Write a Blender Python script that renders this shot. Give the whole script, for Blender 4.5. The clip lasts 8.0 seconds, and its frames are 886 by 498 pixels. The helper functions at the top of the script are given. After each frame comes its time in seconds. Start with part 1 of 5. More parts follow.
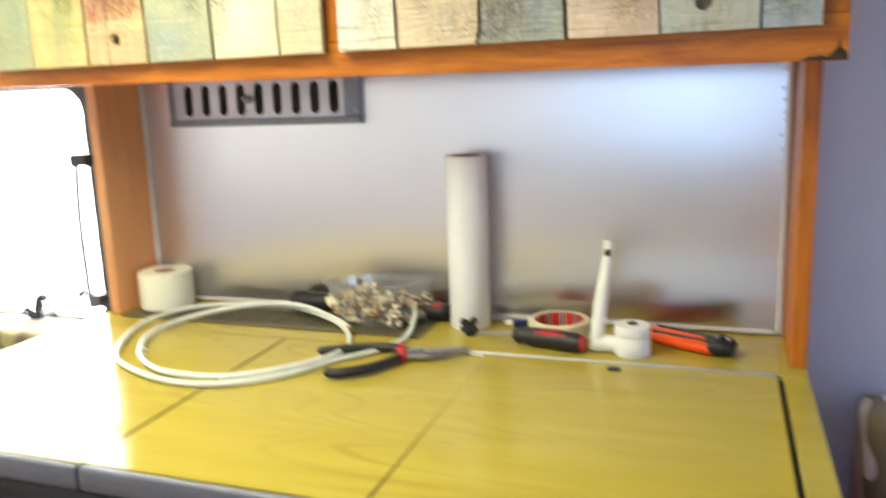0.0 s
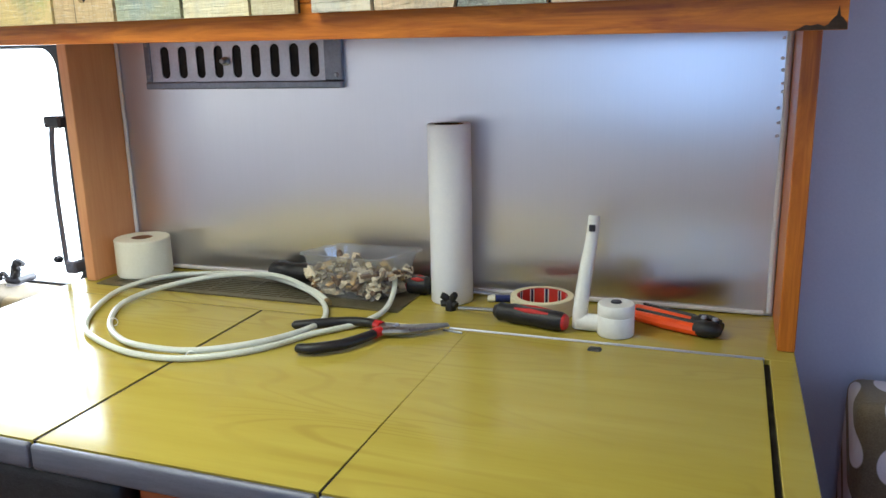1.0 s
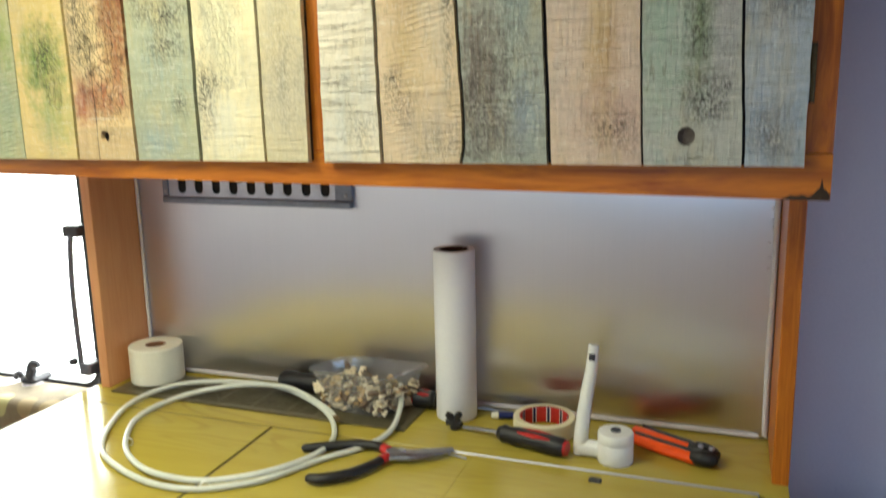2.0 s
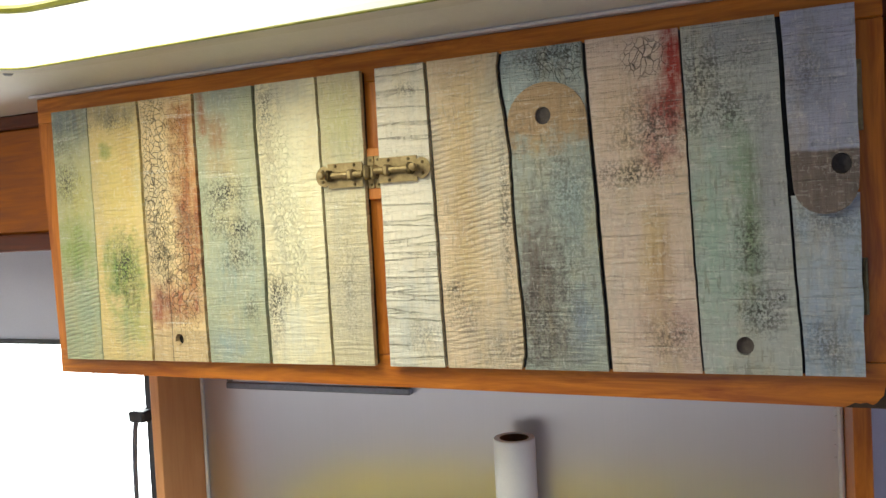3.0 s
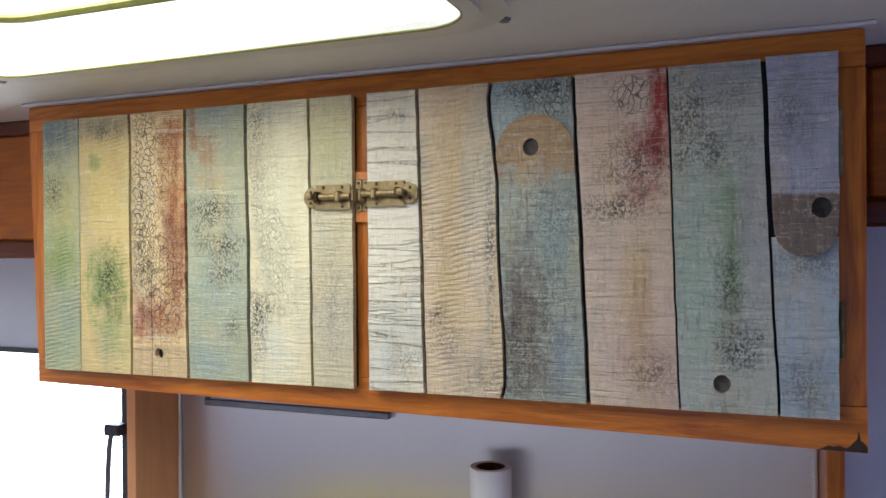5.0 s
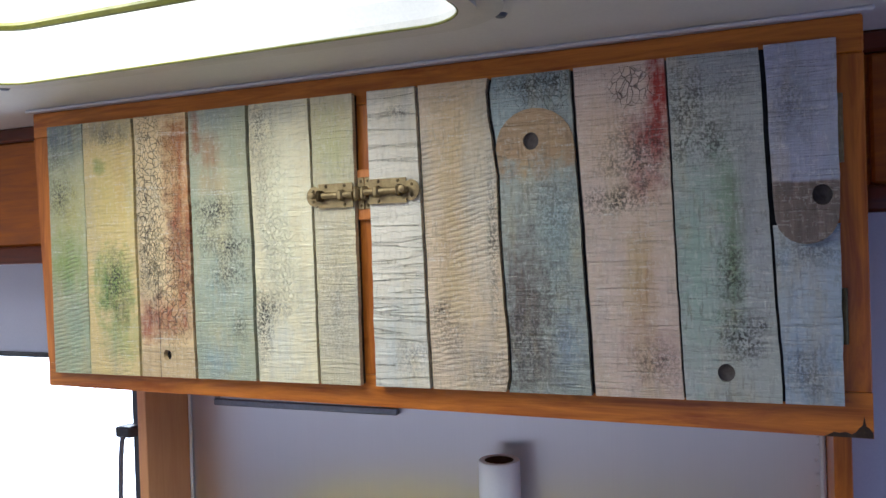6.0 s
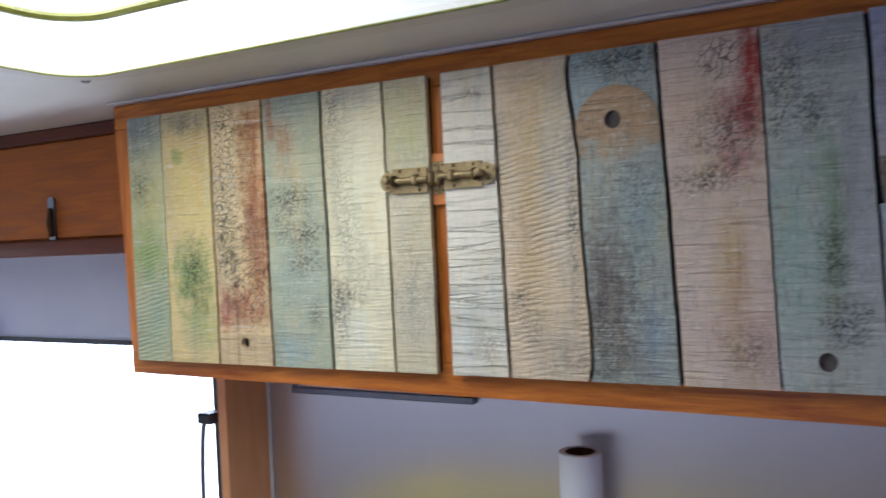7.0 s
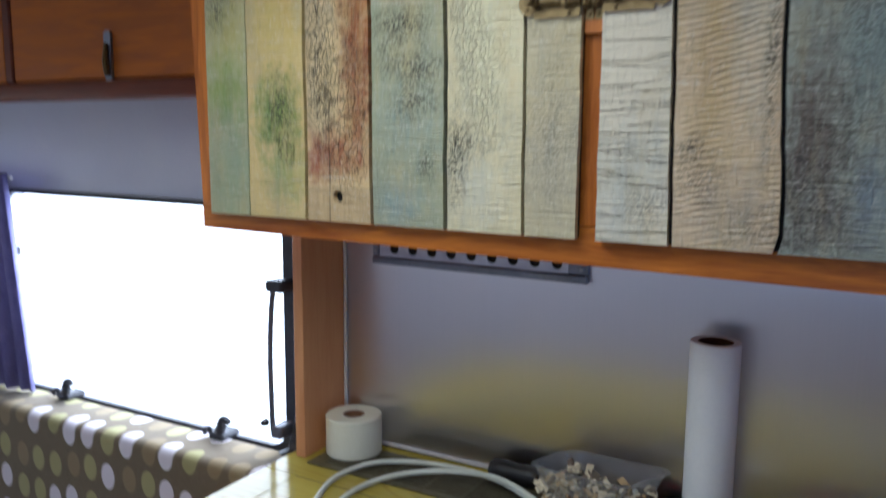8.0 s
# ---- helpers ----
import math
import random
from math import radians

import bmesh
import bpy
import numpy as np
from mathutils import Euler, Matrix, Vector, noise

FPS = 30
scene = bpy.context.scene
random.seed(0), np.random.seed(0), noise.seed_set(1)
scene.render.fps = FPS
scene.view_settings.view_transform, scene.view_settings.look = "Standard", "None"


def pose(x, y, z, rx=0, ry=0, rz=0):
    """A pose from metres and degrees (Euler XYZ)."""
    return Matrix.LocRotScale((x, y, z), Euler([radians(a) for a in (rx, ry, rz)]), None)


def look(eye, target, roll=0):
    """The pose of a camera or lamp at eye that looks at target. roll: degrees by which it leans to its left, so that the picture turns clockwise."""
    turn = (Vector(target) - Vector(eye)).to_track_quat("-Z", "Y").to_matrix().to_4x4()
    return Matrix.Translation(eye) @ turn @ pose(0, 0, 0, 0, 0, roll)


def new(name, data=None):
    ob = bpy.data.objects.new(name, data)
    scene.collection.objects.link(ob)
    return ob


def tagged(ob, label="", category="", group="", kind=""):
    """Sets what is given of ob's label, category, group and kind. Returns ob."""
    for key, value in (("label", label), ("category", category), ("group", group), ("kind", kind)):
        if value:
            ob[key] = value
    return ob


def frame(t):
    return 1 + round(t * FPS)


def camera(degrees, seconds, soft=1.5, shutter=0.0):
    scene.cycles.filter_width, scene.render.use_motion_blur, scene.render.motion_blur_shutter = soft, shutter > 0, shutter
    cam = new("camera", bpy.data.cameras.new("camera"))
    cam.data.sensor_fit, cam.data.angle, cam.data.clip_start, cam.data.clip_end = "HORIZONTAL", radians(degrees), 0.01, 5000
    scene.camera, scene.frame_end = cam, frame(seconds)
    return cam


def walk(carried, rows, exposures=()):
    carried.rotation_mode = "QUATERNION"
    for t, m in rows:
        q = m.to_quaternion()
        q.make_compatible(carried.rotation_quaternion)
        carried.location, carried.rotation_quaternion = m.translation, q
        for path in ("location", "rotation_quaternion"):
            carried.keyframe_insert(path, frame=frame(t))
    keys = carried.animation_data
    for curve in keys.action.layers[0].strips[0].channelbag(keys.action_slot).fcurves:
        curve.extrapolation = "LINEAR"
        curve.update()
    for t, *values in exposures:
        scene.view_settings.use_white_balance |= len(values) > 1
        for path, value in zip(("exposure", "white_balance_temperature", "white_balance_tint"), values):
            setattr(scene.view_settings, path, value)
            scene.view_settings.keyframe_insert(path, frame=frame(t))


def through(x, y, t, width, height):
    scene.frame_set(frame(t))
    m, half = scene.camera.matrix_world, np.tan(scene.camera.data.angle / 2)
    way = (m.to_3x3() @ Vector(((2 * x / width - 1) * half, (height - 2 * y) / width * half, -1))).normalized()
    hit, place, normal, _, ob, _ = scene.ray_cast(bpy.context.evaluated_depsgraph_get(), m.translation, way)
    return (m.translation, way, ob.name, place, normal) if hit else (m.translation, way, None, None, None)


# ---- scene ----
cam = camera(58.2, 8.0, shutter=0.45)
PATH = [
    (0, (1.114, -1.346, 1.314), (0.456, 0.502, 0.925), -2.1),
    (0.2, (1.124, -1.315, 1.327), (0.359, 0.502, 0.992), -3.4),
    (0.5, (1.138, -1.276, 1.334), (0.435, 0.555, 0.943), -2.4),
    (1, (1.136, -1.287, 1.317), (0.471, 0.538, 0.84), -1.3),
    (1.2, (1.132, -1.293, 1.324), (0.48, 0.541, 0.865), -1.1),
    (2.3, (1.143, -1.318, 1.514), (0.43, 0.529, 1.226), -1.5),
    (2.5, (1.135, -1.339, 1.53), (0.368, 0.501, 1.372), -1.9),
    (3, (1.119, -1.344, 1.586), (0.358, 0.505, 1.516), -3.0),
    (3.5, (1.121, -1.347, 1.582), (0.384, 0.511, 1.526), -1.4),
    (4, (1.121, -1.345, 1.591), (0.393, 0.516, 1.539), -1.2),
    (4.5, (1.121, -1.346, 1.583), (0.381, 0.512, 1.545), -0.7),
    (5, (1.127, -1.347, 1.588), (0.394, 0.514, 1.579), -0.5),
    (5.2, (1.128, -1.348, 1.605), (0.372, 0.502, 1.542), -1.4),
    (6.3, (1.137, -1.35, 1.585), (0.381, 0.502, 1.575), -2.1),
    (6.5, (1.134, -1.351, 1.588), (0.359, 0.492, 1.57), -2.4),
    (7, (1.116, -1.322, 1.583), (0.199, 0.455, 1.542), -2.5),
    (7.5, (1.02, -1.296, 1.555), (0.007, 0.426, 1.461), -3.2),
    (8, (0.902, -1.224, 1.503), (-0.067, 0.502, 1.217), 0.4),
]
EXPOSURES = [(0.0, 0.48, 6450, 1), (0.2, 0.36, 6450, 1), (0.5, 0.03, 5980, -2), (1.0, -0.10, 5520, 4), (1.2, -0.12, 5540, 3), (2.3, -0.17, 6420, -1), (3.0, -0.30, 6100, 4),
             (3.5, -0.38, 5860, 8), (5.0, -0.48, 5340, 12), (6.5, -0.66, 5040, 14), (7.0, -0.70, 5020, 14), (7.5, -0.92, 5060, 12), (8.0, -1.14, 5040, 10)]
walk(cam, [(t, look(e, g, r)) for t, e, g, r in PATH], EXPOSURES)

# ---- light ----
world = bpy.data.worlds.new("world")
scene.world = world
world.use_nodes = True
sky = world.node_tree.nodes.new("ShaderNodeTexSky")
sky.sky_type = "NISHITA"
sky.sun_disc = False
sky.sun_elevation, sky.sun_rotation = radians(58), radians(-20)
world.node_tree.nodes["Background"].inputs[1].default_value = 0.15
world.node_tree.links.new(sky.outputs[0], world.node_tree.nodes["Background"].inputs[0])

sun = new("sun", bpy.data.lights.new("sun", "SUN"))
sun.data.energy, sun.data.angle, sun.data.color = 5.0, radians(0.5), (1.0, 0.95, 0.86)
sun.matrix_world = look((-0.9, 2.4, 4.6), (-0.5, 0, 1.0))


def opening_light(name, eye, target, w, h, watts, colour):
    lamp = new(name, bpy.data.lights.new(name, "AREA"))
    lamp.data.shape, lamp.data.size, lamp.data.size_y = "RECTANGLE", w, h
    lamp.data.energy, lamp.data.color = watts, colour
    lamp.matrix_world = look(eye, target)
    return lamp


opening_light("side_window_light", (-0.62, 0.16, 1.09), (-0.62, -1, 1.09), 1.2, 0.7, 32, (1.0, 0.97, 0.90))
opening_light("roof_hatch_light", (0.21, -0.86, 1.93), (0.21, -0.86, 0), 0.56, 0.95, 17.6, (1.0, 0.92, 0.68))
opening_light("roof_hatch_edge_light", (0.668, -0.86, 1.93), (0.668, -0.86, 0), 0.35, 0.80, 2.0, (1.0, 0.94, 0.78))
# added warm fill from the left, through an unseen end window
opening_light("added_end_fill", (-2.02, -1.1, 1.24), (0, -1.1, 1.24), 1.4, 0.65, 12.5, (1.0, 0.93, 0.74))
opening_light("far_window_light", (1.0, -2.22, 1.26), (1.0, 0, 1.26), 0.56, 0.47, 2.8, (0.36, 0.54, 1.0))
# added blue fill for the wall beside the post, from out of view
opening_light("added_front_fill", (2.37, -0.42, 1.16), (0, -0.42, 1.16), 0.56, 0.55, 4.2, (0.42, 0.60, 1.0))


# ---- materials ----
def lin(r, g, b, k=1.0):
    def f(c):
        c /= 255
        return c / 12.92 if c <= 0.04045 else ((c + 0.055) / 1.055) ** 2.4
    return (f(r) * k, f(g) * k, f(b) * k, 1)


class Shade:
    """A node material under construction."""

    def __init__(self, name):
        self.m = bpy.data.materials.new(name)
        self.m.use_nodes = True
        self.t = self.m.node_tree
        self.b = self.t.nodes["Principled BSDF"]
        self.p = self.t.nodes.new("ShaderNodeTexCoord").outputs["Object"]

    def put(self, socket, v):
        if hasattr(v, "links"):
            self.t.links.new(v, socket)
        else:
            socket.default_value = v

    def scaled(self, x, y, z, off=(0, 0, 0)):
        n = self.t.nodes.new("ShaderNodeMapping")
        self.put(n.inputs[0], self.p)
        n.inputs["Scale"].default_value = (x, y, z)
        n.inputs["Location"].default_value = off
        return n.outputs[0]

    def noise(self, vec, scale, detail=4, rough=0.6, bend=0.0):
        n = self.t.nodes.new("ShaderNodeTexNoise")
        self.put(n.inputs["Vector"], vec)
        n.inputs["Scale"].default_value, n.inputs["Detail"].default_value = scale, detail
        n.inputs["Roughness"].default_value, n.inputs["Distortion"].default_value = rough, bend
        return n.outputs[0]

    def cells(self, vec, scale, feature="DISTANCE_TO_EDGE"):
        n = self.t.nodes.new("ShaderNodeTexVoronoi")
        n.feature = feature
        self.put(n.inputs["Vector"], vec)
        n.inputs["Scale"].default_value = scale
        return n.outputs[0]

    def span(self, v, a, b, c=0.0, d=1.0):
        n = self.t.nodes.new("ShaderNodeMapRange")
        n.clamp = True
        self.put(n.inputs[0], v)
        for i, k in zip((1, 2, 3, 4), (a, b, c, d)):
            n.inputs[i].default_value = k
        return n.outputs[0]

    def math(self, op, a, b=0.0):
        n = self.t.nodes.new("ShaderNodeMath")
        n.operation = op
        self.put(n.inputs[0], a)
        self.put(n.inputs[1], b)
        return n.outputs[0]

    def mix(self, f, a, b, how="MIX"):
        n = self.t.nodes.new("ShaderNodeMix")
        n.data_type, n.blend_type = "RGBA", how
        self.put(n.inputs[0], f)
        self.put(n.inputs[6], a)
        self.put(n.inputs[7], b)
        return n.outputs[2]

    def spot(self, cx, cz, rx, rz, edge=0.5, wobble=0.35):
        """1 inside an oval patch of the x-z plane, with a ragged rim."""
        v = self.scaled(1 / rx, 0, 1 / rz, (-cx / rx, 0, -cz / rz))
        n = self.t.nodes.new("ShaderNodeVectorMath")
        n.operation = "LENGTH"
        self.put(n.inputs[0], v)
        w = self.noise(self.p, 45, 4, 0.7)
        d = self.math("ADD", n.outputs["Value"], self.span(w, 0.25, 0.75, -wobble, wobble))
        return self.span(d, 1 - edge, 1.0 + edge * 0.3, 1, 0)

    def finish(self, colour, rough=0.5, height=None, depth=0.001, metal=0.0, **more):
        self.put(self.b.inputs["Base Color"], colour)
        self.put(self.b.inputs["Roughness"], rough)
        self.put(self.b.inputs["Metallic"], metal)
        for k, v in more.items():
            self.put(self.b.inputs[k.replace("_", " ")], v)
        if height is not None:
            n = self.t.nodes.new("ShaderNodeBump")
            n.inputs["Strength"].default_value = 1.0
            n.inputs["Distance"].default_value = depth
            self.put(n.inputs["Height"], height)
            self.t.links.new(n.outputs[0], self.b.inputs["Normal"])
        return self.m


def plain(name, a, b, scale=25, rough=0.5, metal=0.0, depth=0.0004, stretch=(1, 1, 1), fine=220, **more):
    """Two tones at a large and a fine scale, with slight relief."""
    s = Shade(name)
    v = s.scaled(*stretch)
    n1, n2 = s.noise(v, scale, 4), s.noise(v, fine, 3)
    c = s.mix(s.span(n1, 0.3, 0.7), a, b)
    c = s.mix(0.5, c, s.mix(s.span(n2, 0.3, 0.7), b, a))
    r = s.span(n1, 0.3, 0.7, rough * 0.85, min(1, rough * 1.15))
    return s.finish(c, r, n2, depth, metal, **more)


def timber(name, light, dark, along, rough=0.38, knots=0.0):
    """Varnished softwood with its grain along one axis ('x' or 'z')."""
    s = Shade(name)
    v = s.scaled(2.2, 26, 26) if along == "x" else s.scaled(26, 26, 2.2)
    bend = s.noise(s.p, 3.0, 2)
    rings = s.noise(v, 2.4, 6, 0.62, 1.2)
    pores = s.noise(s.scaled(9, 330, 330) if along == "x" else s.scaled(330, 330, 9), 1.0, 3)
    c = s.mix(s.span(rings, 0.34, 0.66), dark, light)
    c = s.mix(s.span(pores, 0.52, 0.75, 0, 0.5), c, dark)
    c = s.mix(s.span(bend, 0.35, 0.7, 0, 0.35), c, light)
    h = s.math("ADD", s.math("MULTIPLY", rings, 0.5), pores)
    return s.finish(c, s.span(rings, 0.3, 0.7, rough * 0.8, rough * 1.25), h, 0.0004, Specular_IOR_Level=0.32, Coat_Weight=0.04, Coat_Roughness=0.3)


PINE_X = timber("pine_varnish_level", lin(210, 128, 38), lin(144, 72, 14), "x")
PINE_Z = timber("pine_varnish_upright", lin(208, 124, 36), lin(146, 74, 14), "z")
BOARD_Z = timber("beech_board", lin(216, 160, 112), lin(204, 142, 94), "z", 0.45)
LOCKER = timber("locker_veneer", lin(172, 96, 16), lin(134, 68, 8), "x", 0.6)
MOULD = timber("locker_moulding", lin(104, 46, 18), lin(76, 30, 12), "x", 0.45)
UNIT = timber("unit_veneer", lin(178, 96, 44), lin(146, 70, 28), "x", 0.4)
WALL = plain("wall_lining", lin(208, 211, 228), lin(198, 201, 221), 6, 0.55, depth=0.0003)
CEIL = plain("ceiling_lining", lin(224, 220, 215), lin(212, 208, 205), 5, 0.6, depth=0.0003)
WHITE_PLASTIC = plain("white_plastic", lin(236, 236, 232), lin(224, 225, 222), 30, 0.35)
TRIM_WHITE = plain("white_trim", lin(226, 222, 224), lin(206, 203, 208), 30, 0.4)
LIP = plain("hatch_lip_plastic", lin(214, 208, 200), lin(198, 194, 188), 20, 0.4)
SEAL_AND_FRINGE = plain("olive_seal_and_fringe", lin(118, 116, 34), lin(88, 88, 24), 40, 0.5)
DARK = plain("dark_rubber", lin(52, 52, 62), lin(36, 36, 44), 60, 0.55)
GREY_ARM = plain("grey_stay_metal", lin(112, 114, 128), lin(84, 86, 98), 60, 0.5, 0.2)
BLACK = plain("black_grip_rubber", lin(30, 29, 32), lin(18, 17, 20), 80, 0.45, depth=0.0008)
RED = plain("red_grip_plastic", lin(196, 34, 32), lin(160, 24, 26), 60, 0.4)
ORANGE = plain("orange_grip_plastic", lin(252, 92, 20), lin(240, 78, 14), 50, 0.4)
STEEL = plain("tool_steel", lin(176, 178, 184), lin(140, 142, 150), 70, 0.32, 1.0)
BRASS = plain("aged_brass", lin(160, 142, 102), lin(120, 100, 68), 60, 0.5, 0.72)
BRASS_DARK = plain("dark_brass", lin(94, 78, 48), lin(62, 50, 32), 60, 0.45, 0.9)
VENT_PLATE = plain("vent_aluminium", lin(196, 198, 208), lin(174, 176, 188), 20, 0.4, 0.9)
VENT_RAIL = plain("vent_rail_aluminium", lin(140, 144, 156), lin(118, 122, 134), 30, 0.42, 0.9)
# near-black colour standing in for shade in gaps, seams and slots
SHADOW_GAP = plain("dark_gap_shade", lin(34, 30, 30), lin(24, 20, 20), 40, 0.8)
EDGE_TRIM = plain("edge_trim_aluminium", lin(128, 130, 142), lin(108, 110, 124), 25, 0.42, 0.6, stretch=(1, 8, 8))
PAPER = plain("white_paper_roll", lin(244, 245, 250), lin(236, 238, 246), 14, 0.55, depth=0.0)
CORE = plain("cardboard_core", lin(96, 72, 56), lin(70, 52, 40), 40, 0.8)
CORE_TAN = plain("tan_card_core", lin(158, 116, 86), lin(128, 90, 64), 40, 0.8)
TAPE = plain("cream_masking_tape", lin(236, 228, 196), lin(222, 212, 176), 30, 0.55, stretch=(1, 1, 12))
TAPE_RED = plain("red_printed_card", lin(206, 52, 44), lin(184, 44, 38), 50, 0.5)
TAPE_BLUE = plain("navy_printed_card", lin(36, 40, 84), lin(28, 30, 66), 50, 0.5)
CREAM = plain("cream_plastic_spool", lin(238, 236, 220), lin(228, 225, 206), 22, 0.5)
CABLE = plain("pale_grey_cable", lin(222, 224, 214), lin(204, 208, 198), 30, 0.4)
BLUE = plain("blue_plastic", lin(30, 42, 110), lin(22, 30, 84), 50, 0.35)
CURTAIN = plain("purple_curtain_cloth", lin(132, 128, 186), lin(104, 100, 158), 20, 0.85, depth=0.001)
BENCH = plain("bench_board", lin(150, 104, 64), lin(130, 86, 50), 12, 0.5)
FLOOR = timber("vinyl_floor", lin(150, 120, 90), lin(110, 84, 60), "x", 0.45)
SCORCH = plain("bare_dark_wood", lin(70, 52, 36), lin(46, 34, 26), 90, 0.8, depth=0.001)
KNOT = plain("weathered_knot", lin(94, 84, 78), lin(66, 58, 54), 120, 0.7, depth=0.001)


def aluminium_sheet():
    """Sheet metal brushed up and down, so that reflections smear sideways."""
    s = Shade("brushed_aluminium_sheet")
    cloud = s.noise(s.p, 2.2, 2)
    lines = s.noise(s.scaled(420, 1, 3), 1.0, 2)
    c = s.mix(s.span(cloud, 0.0, 1.0), lin(227, 225, 226), lin(211, 209, 212))
    c = s.mix(s.span(lines, 0.3, 0.7, 0, 0.05), c, lin(170, 170, 176))
    sideways = s.t.nodes.new("ShaderNodeCombineXYZ")
    sideways.inputs[0].default_value = 1.0
    return s.finish(c, s.span(cloud, 0.0, 1.0, 0.265, 0.30), None, 0, 1.0, Anisotropic=0.78, Tangent=sideways.outputs[0])


def worktop_laminate():
    """Yellowed wood-grain laminate with flame figure running along the top."""
    s = Shade("yellow_wood_grain_laminate")
    figure = s.noise(s.scaled(1.6, 7.5, 7.5), 1.0, 2, 0.4, 0.6)
    flame = s.span(s.math("SINE", s.math("MULTIPLY", figure, 95.0)), 0.35, 1.0)
    where = s.span(s.noise(s.scaled(2.2, 5.0, 5.0, (4, 2, 0)), 1.0, 2), 0.42, 0.62)
    tone = s.noise(s.scaled(2.0, 20, 20), 1.0, 4, 0.55)
    pores = s.noise(s.scaled(14, 300, 300), 1.0, 2)
    c = s.mix(s.span(tone, 0.3, 0.7), lin(184, 168, 76), lin(172, 154, 62))
    c = s.mix(s.math("MULTIPLY", s.math("MULTIPLY", flame, where), 0.55), c, lin(158, 136, 58))
    c = s.mix(s.span(pores, 0.5, 0.75, 0, 0.22), c, lin(166, 146, 66))
    smear = s.noise(s.p, 9, 4)
    return s.finish(c, s.span(smear, 0.35, 0.7, 0.10, 0.18), pores, 0.00004, Specular_IOR_Level=0.26)


def dotted_cloth():
    """Brown cloth with rows of large pale, green and olive ovals."""
    s = Shade("dotted_brown_cloth")
    n = s.t.nodes.new("ShaderNodeTexVoronoi")
    n.voronoi_dimensions, n.feature, n.inputs["Randomness"].default_value = "2D", "F1", 0.28
    xyz = s.t.nodes.new("ShaderNodeSeparateXYZ")
    s.put(xyz.inputs[0], s.p)
    flat = s.t.nodes.new("ShaderNodeCombineXYZ")
    s.put(flat.inputs[0], s.math("MULTIPLY", xyz.outputs[0], 16.0))
    s.put(flat.inputs[1], s.math("MULTIPLY", s.math("SUBTRACT", xyz.outputs[2], xyz.outputs[1]), 11.5))
    s.put(n.inputs["Vector"], flat.outputs[0])
    n.inputs["Scale"].default_value = 1.0
    disc = s.span(n.outputs["Distance"], 0.33, 0.355, 1, 0)
    pick = s.t.nodes.new("ShaderNodeSeparateColor")
    s.put(pick.inputs[0], n.outputs["Color"])
    hue = s.mix(s.span(pick.outputs[0], 0.46, 0.48), lin(218, 212, 220), lin(160, 154, 104))
    hue = s.mix(s.span(pick.outputs[0], 0.72, 0.74), hue, lin(136, 120, 88))
    weave = s.noise(s.p, 420, 2)
    ground = s.mix(s.span(weave, 0.3, 0.7), lin(118, 104, 80), lin(98, 86, 66))
    c = s.mix(disc, ground, hue)
    return s.finish(c, 0.9, weave, 0.001, Sheen_Weight=0.2)


def clear_glass(name, gloss, tint=(1, 1, 1, 1), haze=0.0):
    m = bpy.data.materials.new(name)
    m.use_nodes = True
    t = m.node_tree
    t.nodes.remove(t.nodes["Principled BSDF"])
    a, b, x = (t.nodes.new("ShaderNodeBsdf" + k) for k in ("Transparent", "Glossy", "Diffuse"))
    a.inputs[0].default_value = tint
    b.inputs["Roughness"].default_value = 0.06
    mixer = t.nodes.new("ShaderNodeMixShader")
    mixer.inputs[0].default_value = gloss
    t.links.new(a.outputs[0], mixer.inputs[1])
    t.links.new(b.outputs[0], mixer.inputs[2])
    milk = t.nodes.new("ShaderNodeMixShader")
    milk.inputs[0].default_value = haze
    x.inputs[0].default_value = (0.8, 0.8, 0.82, 1)
    t.links.new(mixer.outputs[0], milk.inputs[1])
    t.links.new(x.outputs[0], milk.inputs[2])
    t.links.new(milk.outputs[0], t.nodes["Material Output"].inputs[0])
    return m


